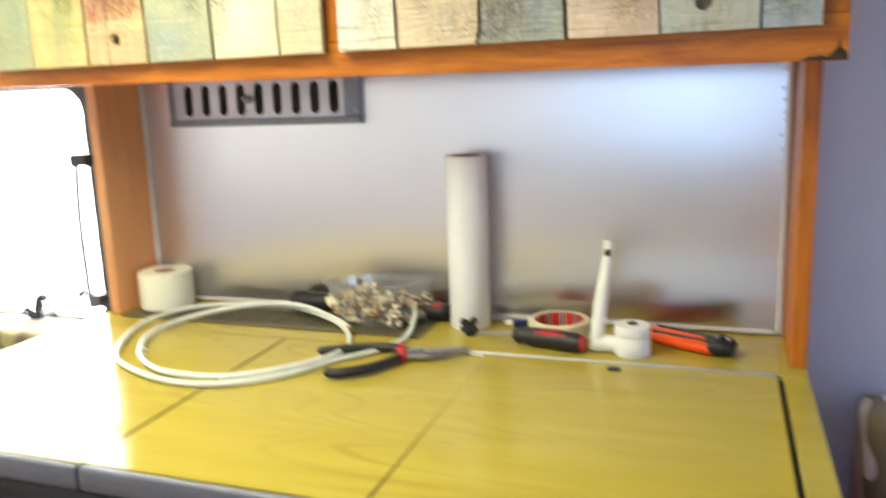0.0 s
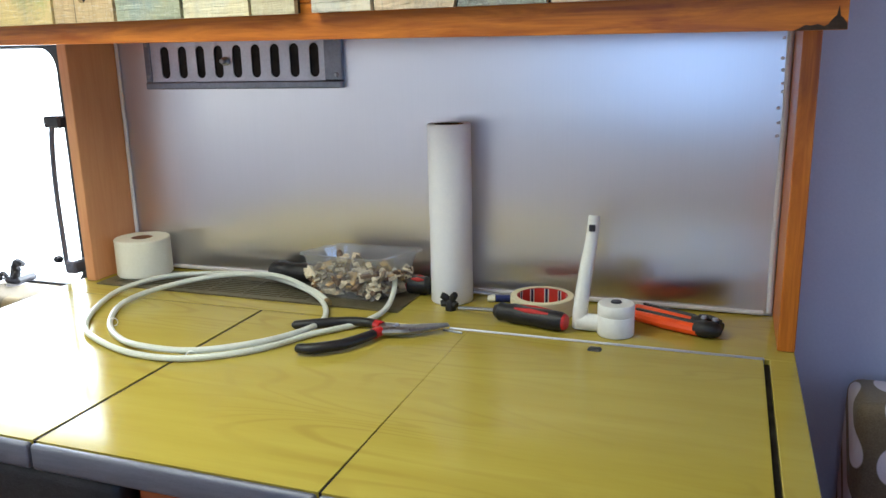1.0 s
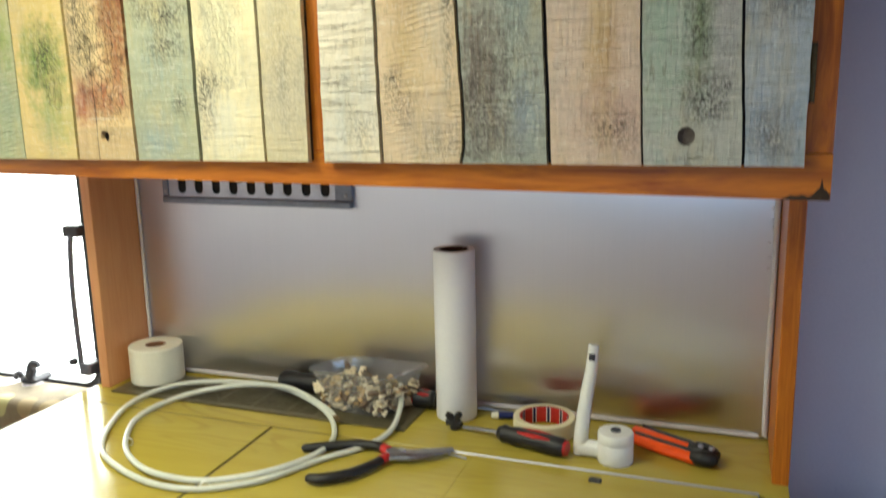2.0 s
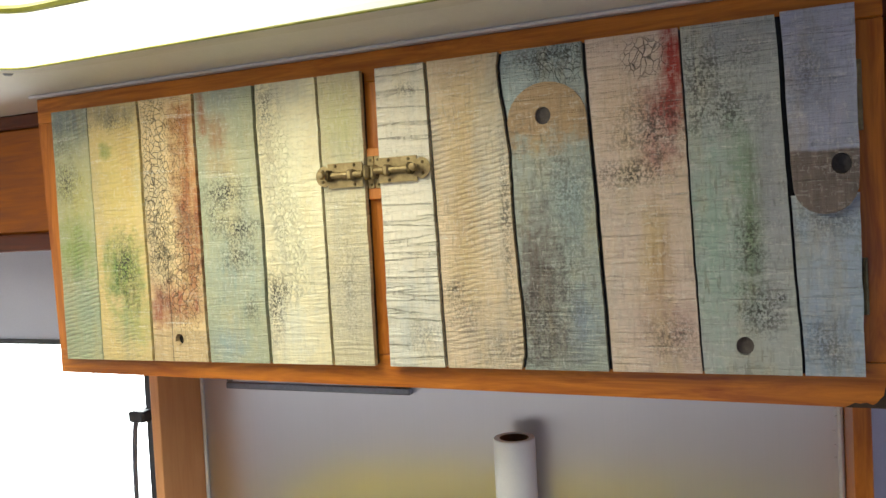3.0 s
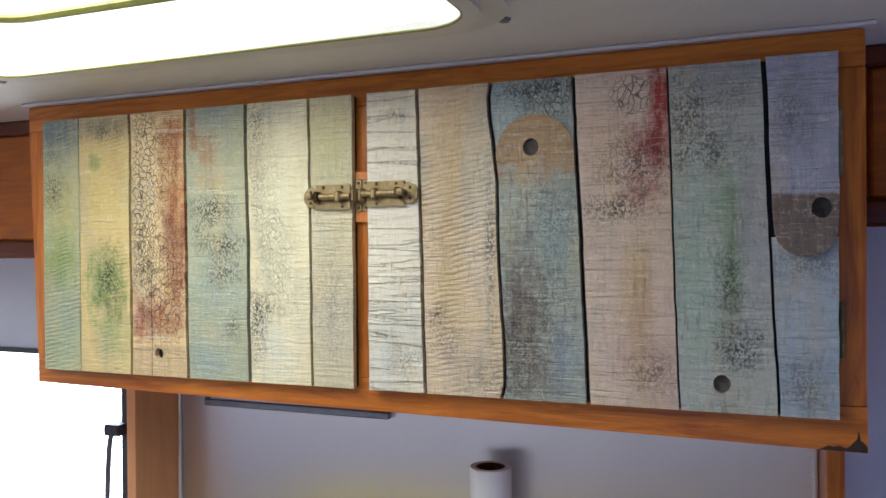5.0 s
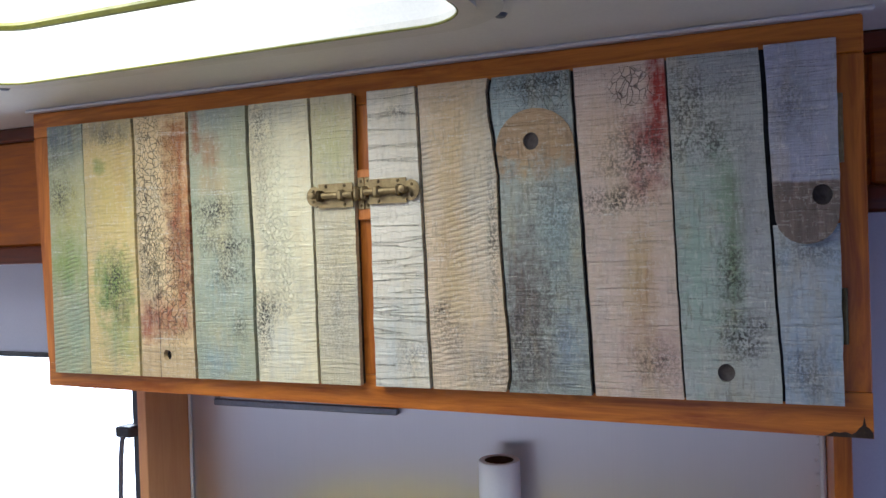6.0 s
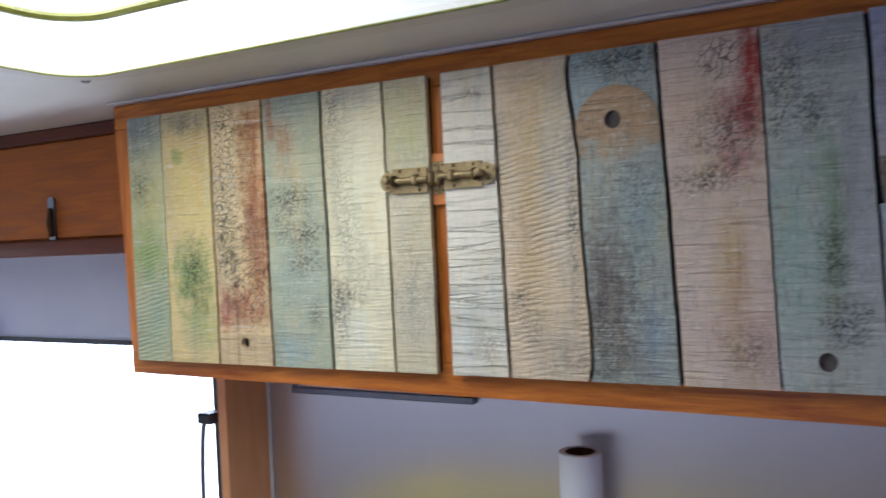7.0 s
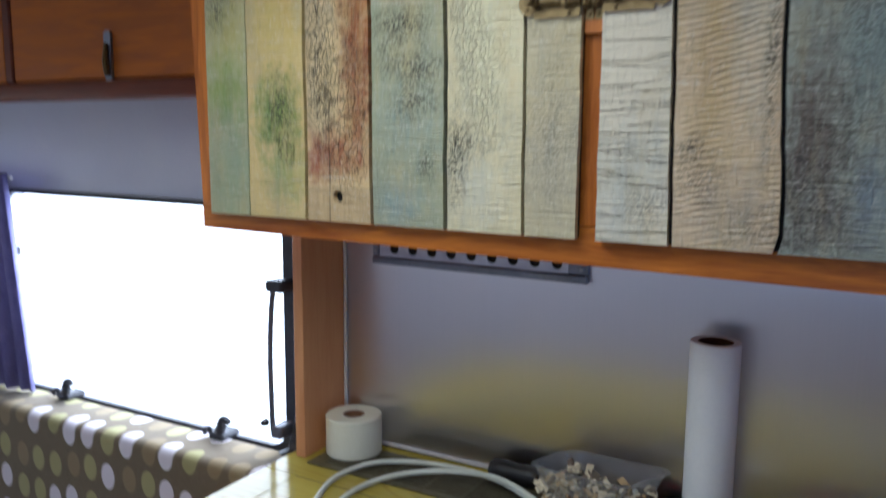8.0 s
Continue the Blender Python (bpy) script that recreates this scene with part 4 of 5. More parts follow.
def bolt(parent, x_round, x_flat, z):
    """One half of the sliding bolt: backplate with a round end, two guides, a bar and its knob."""
    s = 1 if x_flat > x_round else -1
    y = OFF - 0.0038
    end = x_round + 0.015 * s
    arc = [(end - s * 0.015 * math.cos(t), z + 0.0155 * math.sin(t)) for t in [radians(90 - 180 * i / 12) for i in range(13)]]
    neck = x_round + 0.021 * s
    outline = arc + [(neck, z - 0.0125), (neck, z - 0.0185), (x_flat, z - 0.0185), (x_flat, z + 0.0185), (neck, z + 0.0185), (neck, z + 0.0125)]
    part("bolt_plate", slab(outline, [], "y", y - 0.0015, y + 0.0008), BRASS, parent, "aged brass bolt plate", smooth=False)
    part("bolt_bar", tube([(x_round + 0.016 * s, y - 0.008, z), ((x_round + x_flat) / 2, y - 0.008, z), (x_flat + 0.004 * s, y - 0.008, z)], 0.0049, 10, 4), BRASS, parent)
    for k in (0.34, 0.80):
        x = x_round + (x_flat - x_round) * k
        part("bolt_guide", box(x - 0.005, x + 0.005, y - 0.0152, y - 0.001, z - 0.0085, z + 0.0085, 0.003), BRASS_DARK if k < 0.5 else BRASS, parent)
    xk = x_round + (x_flat - x_round) * 0.24
    part("bolt_knob", lathe([(0, 0.014), (0.005, 0.012), (0.006, 0.008), (0.003, 0.004), (0.0035, 0)], (xk, y - 0.010, z + 0.001), None, 12, (0, -1, 0)), BRASS, parent)
    for dx, dz in ((0.012, 0.008), (0.012, -0.008), (0.034, 0.0145), (0.066, 0.0145), (0.066, -0.0145)):
        screw((x_round + dx * s, y - 0.0016, z + dz), 0.0026, parent, (0, -1, 0), BRASS_DARK)


bolt(d_left, 0.4845, 0.5640, 1.6620)
bolt(d_right, 0.6735, 0.5915, 1.6645)
for x in (0.5725, 0.5845):
    k = part("bolt_keeper", box(x - 0.0055, x + 0.0055, FACE - 0.0125, FACE - 0.0102, 1.640, 1.688, 0.0006), BRASS, cab, "aged brass keeper loop")
    part("keeper_loop", box(x - 0.005, x + 0.005, FACE - 0.0335, FACE - 0.0127, 1.653, 1.674, 0.004), BRASS, k)
    for z in (1.6455, 1.682):
        screw((x, FACE - 0.0127, z), 0.0022, k, (0, -1, 0), BRASS_DARK)

# ---- vent on the splashback ----
vent = thing("wall_vent", (0.272, 0.016, 1.262), "aluminium sliding wall vent with upright slots", "vent")
slots = [round_rect(0.0965 + i * 0.0402, 0.1155 + i * 0.0402, 1.2815, 1.341, 0.0094, 5) for i in range(9)]
part("slide_plate", slab([(0.072, 1.271), (0.448, 1.271), (0.448, 1.358), (0.072, 1.358)], slots, "y", 0.0085, 0.0105), VENT_PLATE, vent, "slotted aluminium slide", smooth=False)
# solid sheet, its near-black colour stands for the shaded opening
part("slot_shade_sheet", box(0.062, 0.480, 0.0128, 0.0168, 1.267, 1.362), SHADOW_GAP, vent, "near-black sheet painted as the shade behind the slots")
part("vent_rail", box(0.060, 0.4825, 0.0020, 0.0166, 1.2615, 1.2750, 0.002), VENT_RAIL, vent)
part("vent_rail", box(0.060, 0.4825, 0.0020, 0.0166, 1.3570, 1.3700, 0.002), VENT_RAIL, vent)
part("vent_end", box(0.0595, 0.0735, 0.0055, 0.0166, 1.2753, 1.3567, 0.0015), VENT_RAIL, vent)
part("vent_end", box(0.4480, 0.4830, 0.0065, 0.0166, 1.2753, 1.3567, 0.0015), VENT_RAIL, vent)
for x, z in ((0.067, 1.285), (0.067, 1.345), (0.472, 1.285), (0.472, 1.347)):
    screw((x, 0.0053, z), 0.0042, vent)
part("slide_knob", lathe([(0, 0.020), (0.004, 0.019), (0.0055, 0.014), (0.0045, 0.008), (0.008, 0.006), (0.008, 0.001), (0, 0)], (0.243, 0.0085, 1.312), None, 14, (0.15, -1, 0)), STEEL, vent, "small bright screw knob")

# ---- lockers along the wall ----
def locker(x0, x1, stiles, handles, label, up=0.0):
    y = -0.140
    ob = thing("wall_locker", ((x0 + x1) / 2, y / 2, 1.57 + up), label, "locker", "wall lockers")
    part("body", box(x0, x1, y + 0.02, 0.0215, 1.600 + up, 1.8515), LOCKER, ob)
    edges = [x0] + stiles + [x1]
    for a, b in zip(edges, edges[1:]):
        part("locker_door", box(a + 0.014, b - 0.014, y, y + 0.019, 1.606 + up, 1.822, 0.004), LOCKER, ob)
    for x in stiles:
        part("stile", box(x - 0.013, x + 0.013, y - 0.003, y + 0.019, 1.606 + up, 1.822, 0.003), MOULD, ob)
    part("moulding", box(x0, x1, y - 0.010, y + 0.019, 1.568 + up, 1.605 + up, 0.006, segments=3), MOULD, ob, "dark red-brown moulding")
    part("moulding", box(x0, x1, y - 0.006, y + 0.019, 1.823, 1.8515, 0.004), MOULD, ob)
    part("base_board", box(x0, x1, y + 0.02, 0.0215, 1.574 + up, 1.5995 + up), MOULD, ob)
    for x in handles:
        h = part("handle", slab(round_rect(x - 0.010, x + 0.010, 1.602 + up, 1.700 + up, 0.0095), [], "y", y - 0.006, y - 0.0004), VENT_RAIL, ob, "long grey metal latch plate")
        part("latch_lever", tube([(x, y - 0.008, 1.612 + up), (x + 0.001, y - 0.012, 1.640 + up), (x, y - 0.009, 1.675 + up)], [0.006, 0.007, 0.004], 8, 6), BRASS_DARK, h)


locker(-1.85, -0.112, [-1.35, -0.795], [-0.466, -1.08], "dark orange-brown wall locker with grey latch above the window")
locker(1.256, 2.295, [1.85], [1.6], "dark orange-brown wall locker beside the cabinet", 0.040)

# ---- seats and curtain ----
def cushion(x0, x1, y0, y1, z0, z1, r, label, name="seat_cushion"):
    bm = box(x0, x1, y0, y1, z0, z1, r, segments=5)
    c = solo(name, bm, DOTTED, label, "cushion")
    piping = [(x, y0 + 0.012, z) for x, z in round_rect(x0 + 0.012, x1 - 0.012, z0 + 0.012, z1 - 0.012, 0.02, 3)]
    part("piping", tube(piping, 0.004, 6, 1, True), DOTTED, c)


def bench(x0, x1, label):
    b = thing("bench", ((x0 + x1) / 2, -0.3, 0), label, "bench")
    part("front_board", box(x0, x1, -0.60, -0.582, 0, 0.38), BENCH, b)
    part("top_board", box(x0, x1, -0.60, -0.002, 0.3805, 0.40), BENCH, b)


bench(-1.88, -0.06, "plain brown bench box under the window")
bench(1.30, 2.29, "plain brown bench box beside the kitchen unit")
cushion(-1.88, -0.065, -0.62, -0.135, 0.401, 0.52, 0.03, "brown bench seat cushion with large pale dots")
cushion(-1.88, -0.068, -0.132, -0.002, 0.521, 0.850, 0.022, "brown backrest cushion with large pale and green dots", "backrest_cushion")
cushion(1.318, 2.28, -0.62, -0.135, 0.401, 0.52, 0.03, "brown bench seat cushion with large pale dots")
cushion(1.324, 2.28, -0.130, -0.012, 0.521, 0.828, 0.02, "brown and green dotted backrest cushion beside the unit", "backrest_cushion")

cb = bmesh.new()
rows = []
for k in range(2):
    z = 0.855 + 0.545 * k
    wide = 0.36 + 0.055 * (1 - k)
    rows.append([cb.verts.new((-1.345 + wide * i / 60, -0.048 + 0.011 * math.sin(i * 0.9 + 0.4 * k) + 0.005 * math.sin(i * 0.37), z)) for i in range(61)])
for i in range(60):
    cb.faces.new((rows[0][i], rows[0][i + 1], rows[1][i + 1], rows[1][i]))
cur = solo("curtain", cb, CURTAIN, "gathered purple curtain hanging beside the window", "curtain")
thick = cur.modifiers.new("thickness", "SOLIDIFY")
thick.thickness = 0.002
part("curtain_rail", tube([(-1.38, -0.025, 1.388), (-1.2, -0.025, 1.388), (-1.0, -0.025, 1.388)], 0.005, 8, 3), WHITE_PLASTIC, cur)
part("rail_bracket", box(-1.25, -1.235, -0.025, 0.0215, 1.381, 1.395, 0.002), WHITE_PLASTIC, cur)

# ---- things on the worktop ----
Z = 0.9006
spool = thing("tape_roll", (0.0455, -0.040, 0.903), "white tape roll with brown card core on the grille", "tape")
part("tape_body", lathe([(0.021, 0), (0.0515, 0), (0.0532, 0.002), (0.0532, 0.0715), (0.0515, 0.0735), (0.021, 0.0735), (0.021, 0)], (0.0455, -0.040, 0.903), None, 44), CREAM, spool)
part("core", lathe([(0.0185, 0.001), (0.0209, 0.001), (0.0209, 0.0725), (0.0185, 0.0725), (0.0185, 0.001)], (0.0455, -0.040, 0.903), None, 28), CORE_TAN, spool, "brown card core")
part("core_floor", lathe([(0, 0.040), (0.0184, 0.040), (0.0184, 0.038), (0, 0.038)], (0.0455, -0.040, 0.903), None, 24), CORE_TAN, spool)
solo("trim", tube([(-0.0105, 0.0125, 0.906), (-0.0110, 0.0125, 1.05), (-0.0100, 0.0125, 1.20), (-0.0105, 0.0125, 1.372)], 0.0036, 8, 6), TRIM_WHITE,
     "white sealant bead in the corner beside the side board", "trim", "structure")

loop = [(0.585, -0.030, 0.945), (0.607, -0.085, 0.925), (0.616, -0.150, 0.909), (0.598, -0.215, 0.906), (0.550, -0.280, 0.906), (0.500, -0.365, 0.906), (0.425, -0.418, 0.906), (0.345, -0.424, 0.906), (0.262, -0.398, 0.906),
        (0.190, -0.355, 0.906), (0.132, -0.275, 0.906), (0.095, -0.170, 0.908), (0.125, -0.085, 0.912), (0.215, -0.048, 0.916), (0.330, -0.046, 0.918), (0.430, -0.085, 0.914), (0.495, -0.135, 0.909), (0.535, -0.205, 0.906),
        (0.540, -0.280, 0.912), (0.505, -0.350, 0.914), (0.435, -0.402, 0.913), (0.355, -0.408, 0.912), (0.275, -0.376, 0.906), (0.205, -0.318, 0.906), (0.155, -0.225, 0.908), (0.175, -0.130, 0.912), (0.260, -0.080, 0.924), (0.360, -0.062, 0.926), (0.455, -0.098, 0.916), (0.505, -0.135, 0.911)]
coil = solo("cable_coil", tube(loop, 0.0047, 10, 7), CABLE, "pale grey cable coiled loosely on the worktop", "cable")
part("cable_plug", lathe([(0, 0), (0.0055, 0), (0.0055, 0.010), (0.0035, 0.011), (0.0035, 0.016), (0, 0.016)], (0.502, -0.133, 0.911), None, 12, (0.75, -0.65, -0.05)), BRASS, coil, "brass cable plug")
for x, y in ((0.213, -0.320), (0.430, -0.408)):
    part("cable_tie", lathe([(0.007, -0.003), (0.008, 0), (0.007, 0.003)], (x, y, 0.907), None, 12, (0.6, -0.7, 0)), WHITE_PLASTIC, coil)

# long-nose pliers
pl = thing("pliers", (0.65, -0.235, Z), "long-nose pliers with black grips and red collars", "pliers")
P = Z + 0.010
part("grip", tube([(0.5075, -0.2605, P), (0.510, -0.259, P), (0.514, -0.257, P), (0.535, -0.247, P), (0.580, -0.222, P), (0.618, -0.215, P), (0.636, -0.221, P)], [0.002, 0.0060, 0.0080, 0.0092, 0.0088, 0.0082, 0.008], 12, 6, flat=0.85), BLACK, pl)
part("grip", tube([(0.5635, -0.3468, P), (0.566, -0.3465, P), (0.570, -0.346, P), (0.590, -0.342, P), (0.622, -0.315, P), (0.642, -0.278, P), (0.648, -0.258, P)], [0.002, 0.0060, 0.0080, 0.0095, 0.0092, 0.0084, 0.008], 12, 6, flat=0.85), BLACK, pl)
part("collar", tube([(0.634, -0.220, P), (0.640, -0.223, P), (0.647, -0.227, P)], 0.0086, 12, 4, flat=0.9), RED, pl, "red grip collar")
part("collar", tube([(0.6475, -0.261, P), (0.6495, -0.253, P), (0.653, -0.246, P)], 0.0086, 12, 4, flat=0.9), RED, pl, "red grip collar")
part("jaw", tube([(0.645, -0.226, P), (0.663, -0.228, P), (0.685, -0.226, P), (0.715, -0.205, P), (0.741, -0.188, P)], [0.008, 0.012, 0.0105, 0.006, 0.0028], 10, 6, flat=0.62), STEEL, pl)
part("jaw", tube([(0.651, -0.248, P), (0.668, -0.238, P), (0.690, -0.232, P), (0.720, -0.213, P), (0.744, -0.193, P)], [0.008, 0.012, 0.0105, 0.006, 0.0028], 10, 6, flat=0.62), STEEL, pl)
part("pivot", lathe([(0, 0.0095), (0.005, 0.009), (0.006, 0.006), (0.006, 0)], (0.673, -0.233, P), None, 14), STEEL, pl)
solo("nail", tube([(0.735, -0.193, Z + 0.002), (0.75, -0.196, Z + 0.002), (0.767, -0.199, Z + 0.002)], 0.0018, 6, 3), STEEL, "thin steel nail beside the pliers", "nail")

# clear tub of chips
tub = thing("plastic_tub", (0.52, -0.062, 0.903), "clear plastic tub filled with pale shell chips", "tub")


def tub_ring(k, z):
    c = Vector((0.519, -0.0600, 0))
    corners = [(0.432, -0.100), (0.590, -0.110), (0.634, -0.014), (0.470, -0.012)]
    out = []
    for i, q in enumerate(corners):
        q = Vector((*q, 0))
        for w in (corners[i - 1], corners[(i + 1) % 4]):
            w = Vector((*w, 0))
            p = q + (w - q).normalized() * 0.012
            out.append(c + (p - c) * k + Vector((0, 0, z)))
    return out


def tub_shell():
    b = bmesh.new()
    rows = [[b.verts.new(p) for p in tub_ring(k, z)] for k, z in ((0.72, 0.9036), (1.0, 0.9795), (0.975, 0.9795), (0.70, 0.906))]
    for p, q in zip(rows, rows[1:]):
        for i in range(8):
            b.faces.new((p[i], p[(i + 1) % 8], q[(i + 1) % 8], q[i]))
    b.faces.new(rows[0])
    b.faces.new(rows[-1])
    return b


shell = part("tub_body", tub_shell(), TUB_PLASTIC, tub)
shell.visible_shadow = False


def tub_rim():
    b = bmesh.new()
    rows = [[b.verts.new(p) for p in tub_ring(k, z)] for k, z in ((0.98, 0.9800), (1.07, 0.9800), (1.075, 0.9815), (1.07, 0.9830), (0.98, 0.9825))]
    for p, q in zip(rows, rows[1:] + rows[:1]):
        for i in range(8):
            b.faces.new((p[i], p[(i + 1) % 8], q[(i + 1) % 8], q[i]))
    return b


rim = part("rim", tub_rim(), TUB_PLASTIC, tub, "clear folded rim")
rim.visible_shadow = False
random.seed(21)


def chip(b, at, size):
    c = bmesh.new()
    bmesh.ops.create_cube(c, size=1)
    turn = Euler((random.gauss(0, 0.6), random.gauss(0, 0.5), random.uniform(0, 6.28))).to_matrix()
    dims = Vector((size * random.uniform(0.9, 1.7), size * random.uniform(0.4, 0.8), size * random.uniform(0.18, 0.42)))
    for v in c.verts:
        v.co = at + turn @ Vector([v.co[k] * dims[k] * random.uniform(0.75, 1.15) for k in range(3)])
    return merge(b, c)


def chip_colour():
    s = Shade("shell_chips")
    n = s.t.nodes.new("ShaderNodeNewGeometry")
    r = n.outputs["Random Per Island"]
    c = s.mix(s.span(r, 0.45, 0.5), lin(240, 228, 200), lin(206, 172, 118))
    c = s.mix(s.span(r, 0.62, 0.64), c, lin(100, 88, 78))
    c = s.mix(s.span(r, 0.76, 0.77), c, lin(84, 54, 34))
    fine = s.noise(s.p, 260, 3)
    return s.finish(s.mix(s.span(fine, 0.35, 0.7, 0, 0.5), c, lin(170, 158, 136)), 0.55, fine, 0.0006)


heap = bmesh.new()
for i in range(300):
    k = random.random()
    lim = 0.70 + 0.20 * k
    ring_pts = tub_ring(lim, 0)
    a, b_, w = random.choice(ring_pts), random.choice(ring_pts), random.random()
    p = a.lerp(b_, w)
    hump = 0.012 * max(0, 1 - ((p.x - 0.50) / 0.05) ** 2)
    heap = chip(heap, Vector((p.x, p.y, 0.909 + 0.044 * k + hump * k)), random.uniform(0.009, 0.021))
solo("shell_chips", heap, chip_colour(), "pale cream and grey broken shell chips in a tub", "shells", "stuff", smooth=False)


def screwdriver(name, tail, neck, tip, radius, label, stripe=True, cap=RED):
    a, b, c = Vector(tail), Vector(neck), Vector(tip)
    ob = thing(name, (a.x, a.y, Z), label, "screwdriver")
    d = (b - a).normalized()
    n = (b - a).length
    prof = [(0, 0.0), (radius * 0.8, 0.0006), (radius * 0.98, n * 0.06), (radius, n * 0.25), (radius * 0.92, n * 0.5), (radius * 1.02, n * 0.72), (radius * 0.85, n * 0.84), (radius * 0.95, n * 0.92), (radius * 0.6, n), (0, n)]
    grip = part("grip", lathe(prof, a, None, 20, d), BLACK, ob, "black rubber grip")
    part("end_cap", lathe([(0, -0.003), (radius * 0.72, -0.002), (radius * 0.84, 0.0014), (radius * 0.84, 0.004)], a, None, 18, d), cap, ob, "red end cap")
    if stripe:
        side = d.cross(Vector((0, 0, 1))).normalized()
        for s in (-1, 1):
            off = side * (radius * 0.55 * s) + Vector((0, 0, radius * 0.72))
            part("stripe", tube([a + d * n * 0.2 + off, a + d * n * 0.45 + off * 1.02, a + d * n * 0.68 + off], [0.002, 0.0042, 0.002], 8, 5), cap, grip)
    part("shaft", tube([b - d * 0.004, b.lerp(c, 0.5), c], [0.0032, 0.0032, 0.0030], 10, 3), STEEL, ob)


screwdriver("screwdriver", (0.915, -0.146, Z + 0.0155), (0.797, -0.118, Z + 0.0155), (0.728, -0.096, Z + 0.006), 0.0155, "screwdriver with black and red grip lying by the tape")
screwdriver("screwdriver", (0.330, -0.022, 0.9035 + 0.020), (0.428, -0.024, 0.9035 + 0.020), (0.47, -0.018, 0.9085), 0.0195, "black-handled screwdriver half hidden behind the tub", False, BLACK)
screwdriver("screwdriver", (0.608, -0.026, 0.9035 + 0.016), (0.654, -0.020, 0.9035 + 0.013), (0.80, -0.011, Z + 0.005), 0.0165, "red and black screwdriver behind the tub", True)

wing = thing("wing_nut", (0.712, -0.092, Z), "small black plastic wing nut", "wing nut")
part("hub", lathe([(0, 0), (0.009, 0), (0.009, 0.014), (0.007, 0.019), (0, 0.019)], (0.712, -0.092, Z), None, 14), BLACK, wing)
for dx, dz in ((-0.016, 0.011), (0.010, 0.029), (-0.015, 0.026), (0.012, 0.010)):
    part("wing", tube([(0.712, -0.092, Z + 0.012), (0.712 + dx * 0.6, -0.094, Z + 0.004 + dz * 0.7), (0.712 + dx, -0.096, Z + dz)], [0.006, 0.0065, 0.005], 8, 4), BLACK, wing)

roll = thing("paper_roll", (0.6955, -0.036, Z), "tall roll of white paper standing upright", "paper roll")
part("paper", lathe([(0.0255, 0.0), (0.0352, 0.0), (0.0362, 0.002), (0.0360, 0.150), (0.0364, 0.152), (0.0362, 0.302), (0.0352, 0.304), (0.0255, 0.304)], (0.6955, -0.036, Z), None, 48), PAPER, roll)
part("core", lathe([(0.0235, 0.001), (0.0254, 0.001), (0.0254, 0.3035), (0.0235, 0.3035), (0.0235, 0.001)], (0.6955, -0.036, Z), None, 40), CORE, roll, "brown cardboard core")

tape = thing("masking_tape", (0.860, -0.060, Z), "roll of cream masking tape with red printed core", "tape")
part("tape_body", lathe([(0.0415, 0), (0.0510, 0), (0.0520, 0.0012), (0.0520, 0.0278), (0.0510, 0.029), (0.0415, 0.029)], (0.860, -0.060, Z), None, 48), TAPE, tape)
part("core", lathe([(0.0398, 0.0005), (0.0414, 0.0005), (0.0414, 0.0285), (0.0398, 0.0285), (0.0398, 0.0005)], (0.860, -0.060, Z), None, 48), TAPE_RED, tape, "red printed card core")
for i in range(5):
    for w, m, off in ((0.10, WHITE_PLASTIC, 0.0), (0.055, TAPE_BLUE, 0.0)):
        a0 = radians(20 + i * 36)
        r = 0.0395 if m is WHITE_PLASTIC else 0.0392
        b = bmesh.new()
        vs = [[b.verts.new((0.860 + r * math.cos(a0 + w * (k - 2) / 2), -0.060 + r * math.sin(a0 + w * (k - 2) / 2), Z + z)) for k in range(5)] for z in (0.001, 0.028)]
        for k in range(4):
            b.faces.new((vs[0][k], vs[0][k + 1], vs[1][k + 1], vs[1][k]))
        part("printed_stripe", b, m, tape)

# crank handle
crank = thing("crank_handle", (0.960, -0.125, Z), "white plastic crank handle standing on its knob", "crank handle")
part("arm", tube([(0.934, -0.128, Z + 0.004), (0.9345, -0.127, Z + 0.03), (0.939, -0.115, Z + 0.085), (0.945, -0.100, Z + 0.135), (0.947, -0.092, Z + 0.172)], [0.0115, 0.0115, 0.0105, 0.0095, 0.0085], 12, 7), WHITE_PLASTIC, crank)
part("elbow", tube([(0.932, -0.128, Z + 0.0135), (0.95, -0.129, Z + 0.0135), (0.970, -0.130, Z + 0.0135)], 0.0132, 14, 4), WHITE_PLASTIC, crank)
part("knob", lathe([(0, 0), (0.0265, 0), (0.0275, 0.0015), (0.0275, 0.030), (0.0268, 0.031), (0.0275, 0.032), (0.0275, 0.046), (0.026, 0.0485), (0.010, 0.0495), (0, 0.0495)], (0.989, -0.132, Z), None, 36), WHITE_PLASTIC, crank)
part("knob_cap", lathe([(0, 0.0525), (0.007, 0.052), (0.0085, 0.0494)], (0.989, -0.132, Z), None, 16), DARK, crank, "dark oval cap")
part("socket", box(0.9415, 0.9510, -0.1078, -0.1000, Z + 0.150, Z + 0.160, 0.001), DARK, crank, "dark square socket")

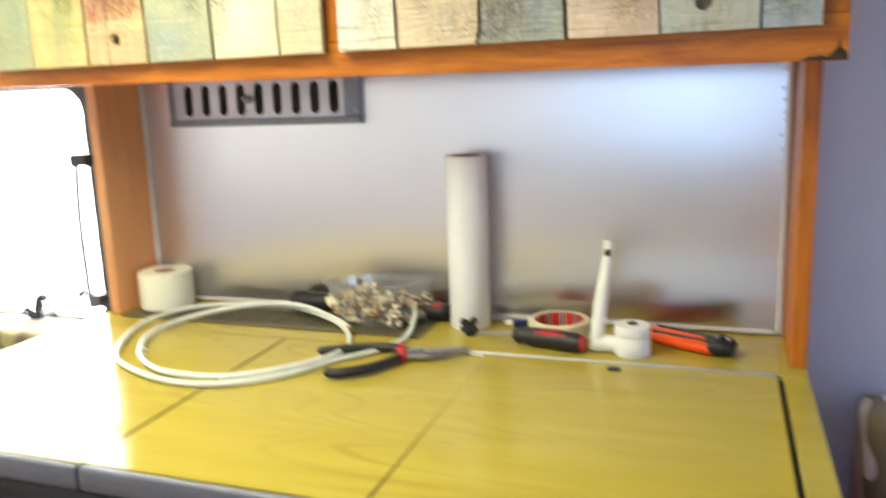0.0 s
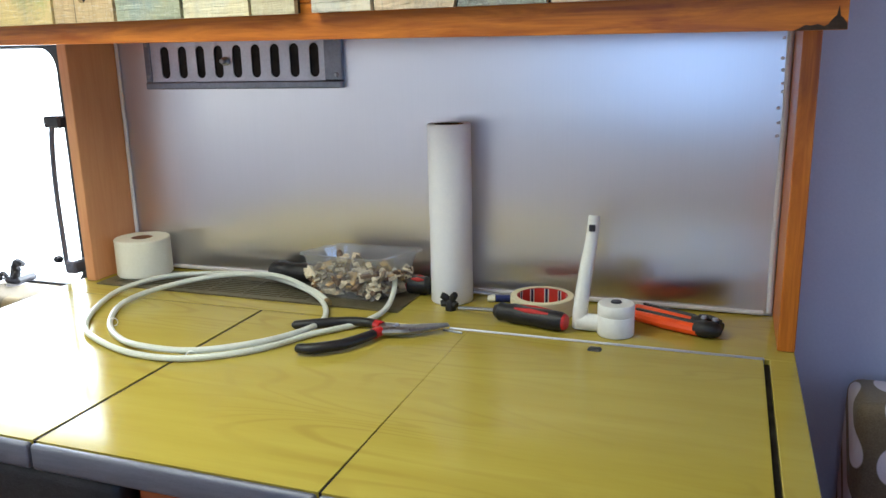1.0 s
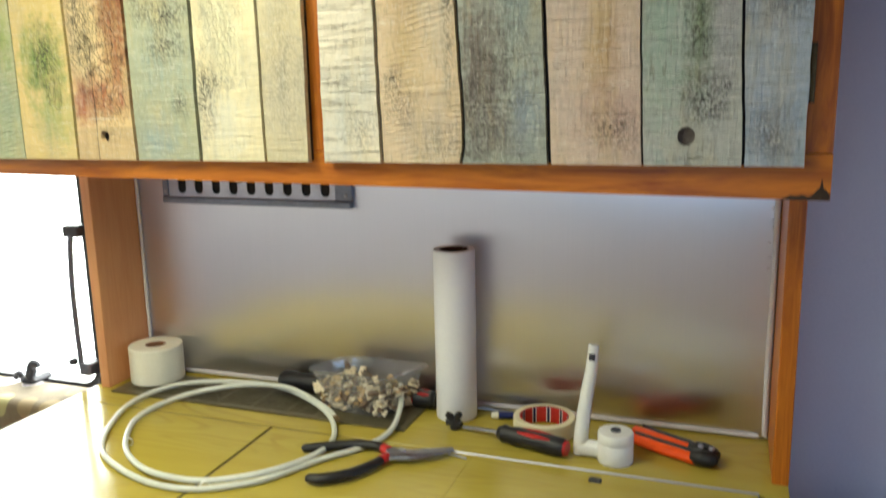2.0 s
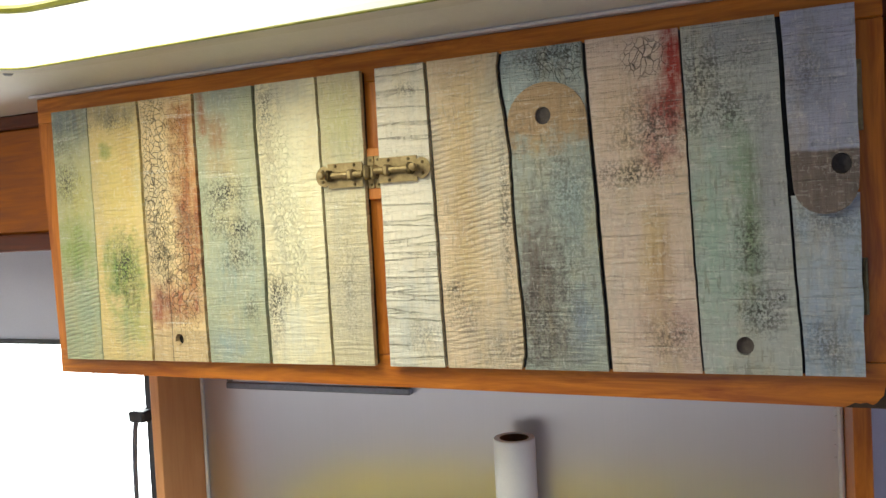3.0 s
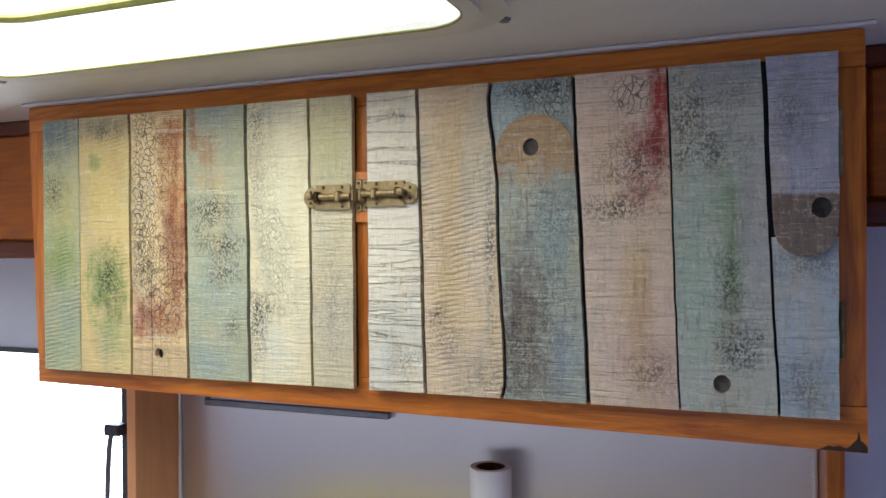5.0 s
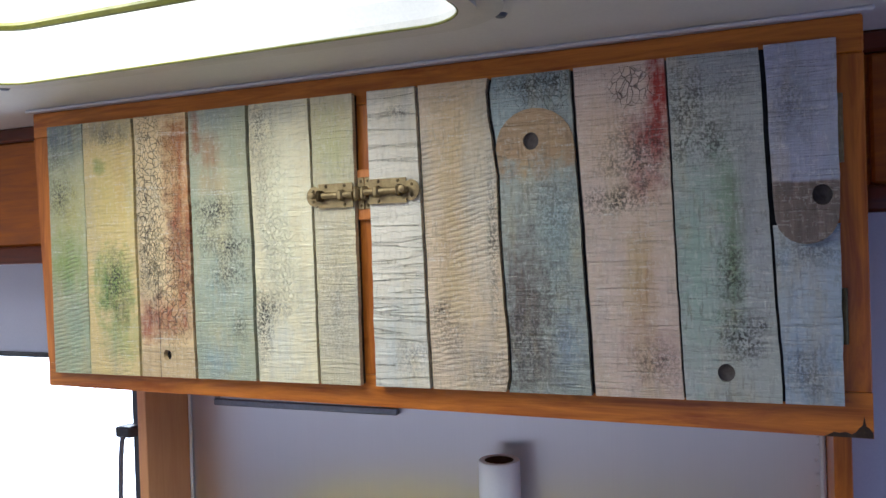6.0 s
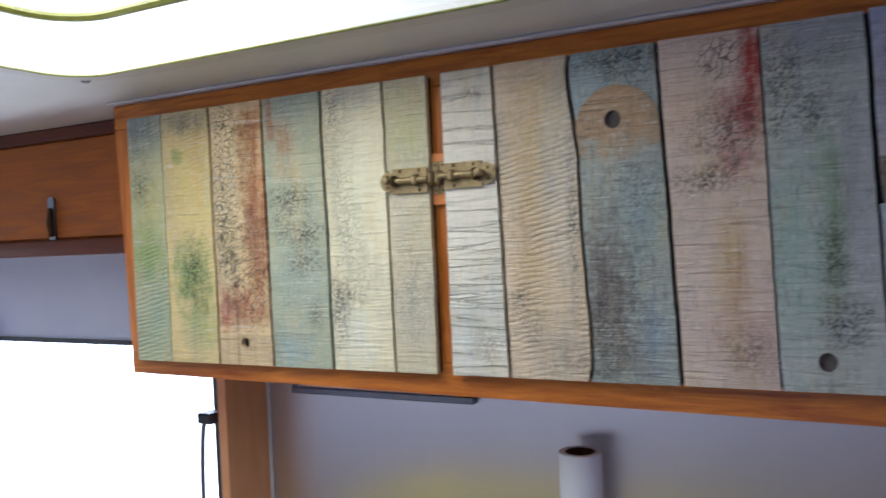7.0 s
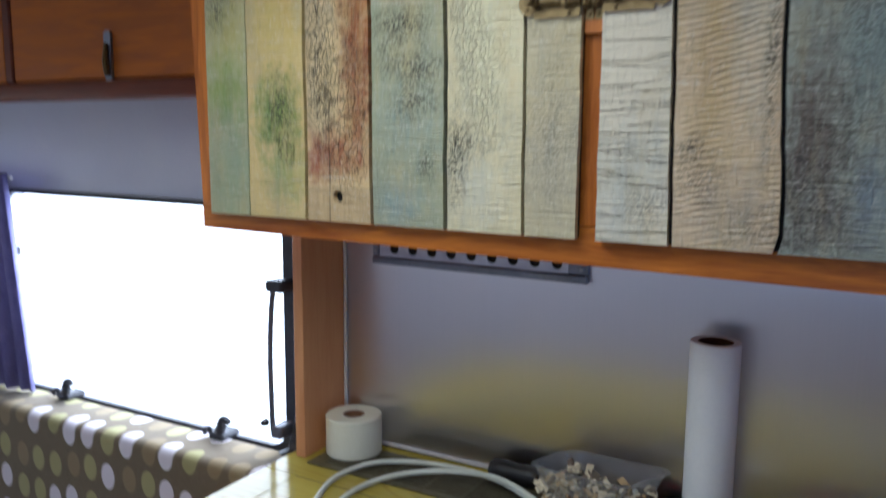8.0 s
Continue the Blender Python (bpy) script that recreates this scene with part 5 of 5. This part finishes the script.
# orange cutters
cut = thing("cable_cutters", (1.08, -0.075, Z), "bright orange handled cutters with black head", "cutters")
for a, b, z, m in (((1.000, -0.062), (1.108, -0.112), Z + 0.0105, ORANGE), ((1.008, -0.030), (1.100, -0.078), Z + 0.0100, ORANGE)):
    part("handle", tube([(a[0], a[1], z), ((a[0] + b[0]) / 2, (a[1] + b[1]) / 2 - 0.002, z), (b[0], b[1], z)], [0.0075, 0.0100, 0.0100], 10, 5, flat=0.95), m, cut, "orange plastic handle")
    part("handle_tail", lathe([(0, -0.004), (0.005, -0.003), (0.0076, 0.001)], (a[0], a[1], z), None, 12, (b[0] - a[0], b[1] - a[1], 0)), m, cut)
    part("grip_pad", tube([(a[0] + 0.012, a[1] + 0.004, z + 0.0075), ((a[0] + b[0]) / 2, (a[1] + b[1]) / 2 + 0.004, z + 0.0085), (b[0], b[1] + 0.004, z + 0.0085)], [0.003, 0.0048, 0.0052], 8, 5, flat=0.7), BLACK, cut, "black upper grip pad")
part("head", tube([(1.103, -0.108, Z + 0.0125), (1.116, -0.113, Z + 0.0135), (1.130, -0.114, Z + 0.0135), (1.137, -0.112, Z + 0.012)], [0.0115, 0.0135, 0.0125, 0.008], 12, 5, flat=0.95), BLACK, cut)
part("head", tube([(1.098, -0.077, Z + 0.012), (1.118, -0.086, Z + 0.013), (1.140, -0.096, Z + 0.012)], [0.0105, 0.012, 0.008], 12, 5, flat=0.9), BLACK, cut)
part("spring_arm", tube([(1.108, -0.082, Z + 0.022), (1.122, -0.094, Z + 0.026), (1.138, -0.102, Z + 0.022)], 0.0038, 8, 5), BLACK, cut)
for x, y in ((1.114, -0.098), (1.130, -0.104)):
    part("rivet", lathe([(0, 0.004), (0.004, 0.003), (0.005, 0)], (x, y, Z + 0.025), None, 12), STEEL, cut)

pen = thing("marker_pen", (0.78, -0.025, Z), "dark blue marker pen with a pale tip", "pen")
part("barrel", tube([(0.772, -0.030, Z + 0.0065), (0.80, -0.022, Z + 0.0065), (0.828, -0.014, Z + 0.0065)], 0.0062, 12, 3), BLUE, pen)
part("tip", lathe([(0, -0.012), (0.005, -0.011), (0.0065, -0.004), (0.0065, 0.001), (0, 0.001)], (0.770, -0.0305, Z + 0.0066), None, 12, (1, 0.28, 0)), CREAM, pen, "cream tip")
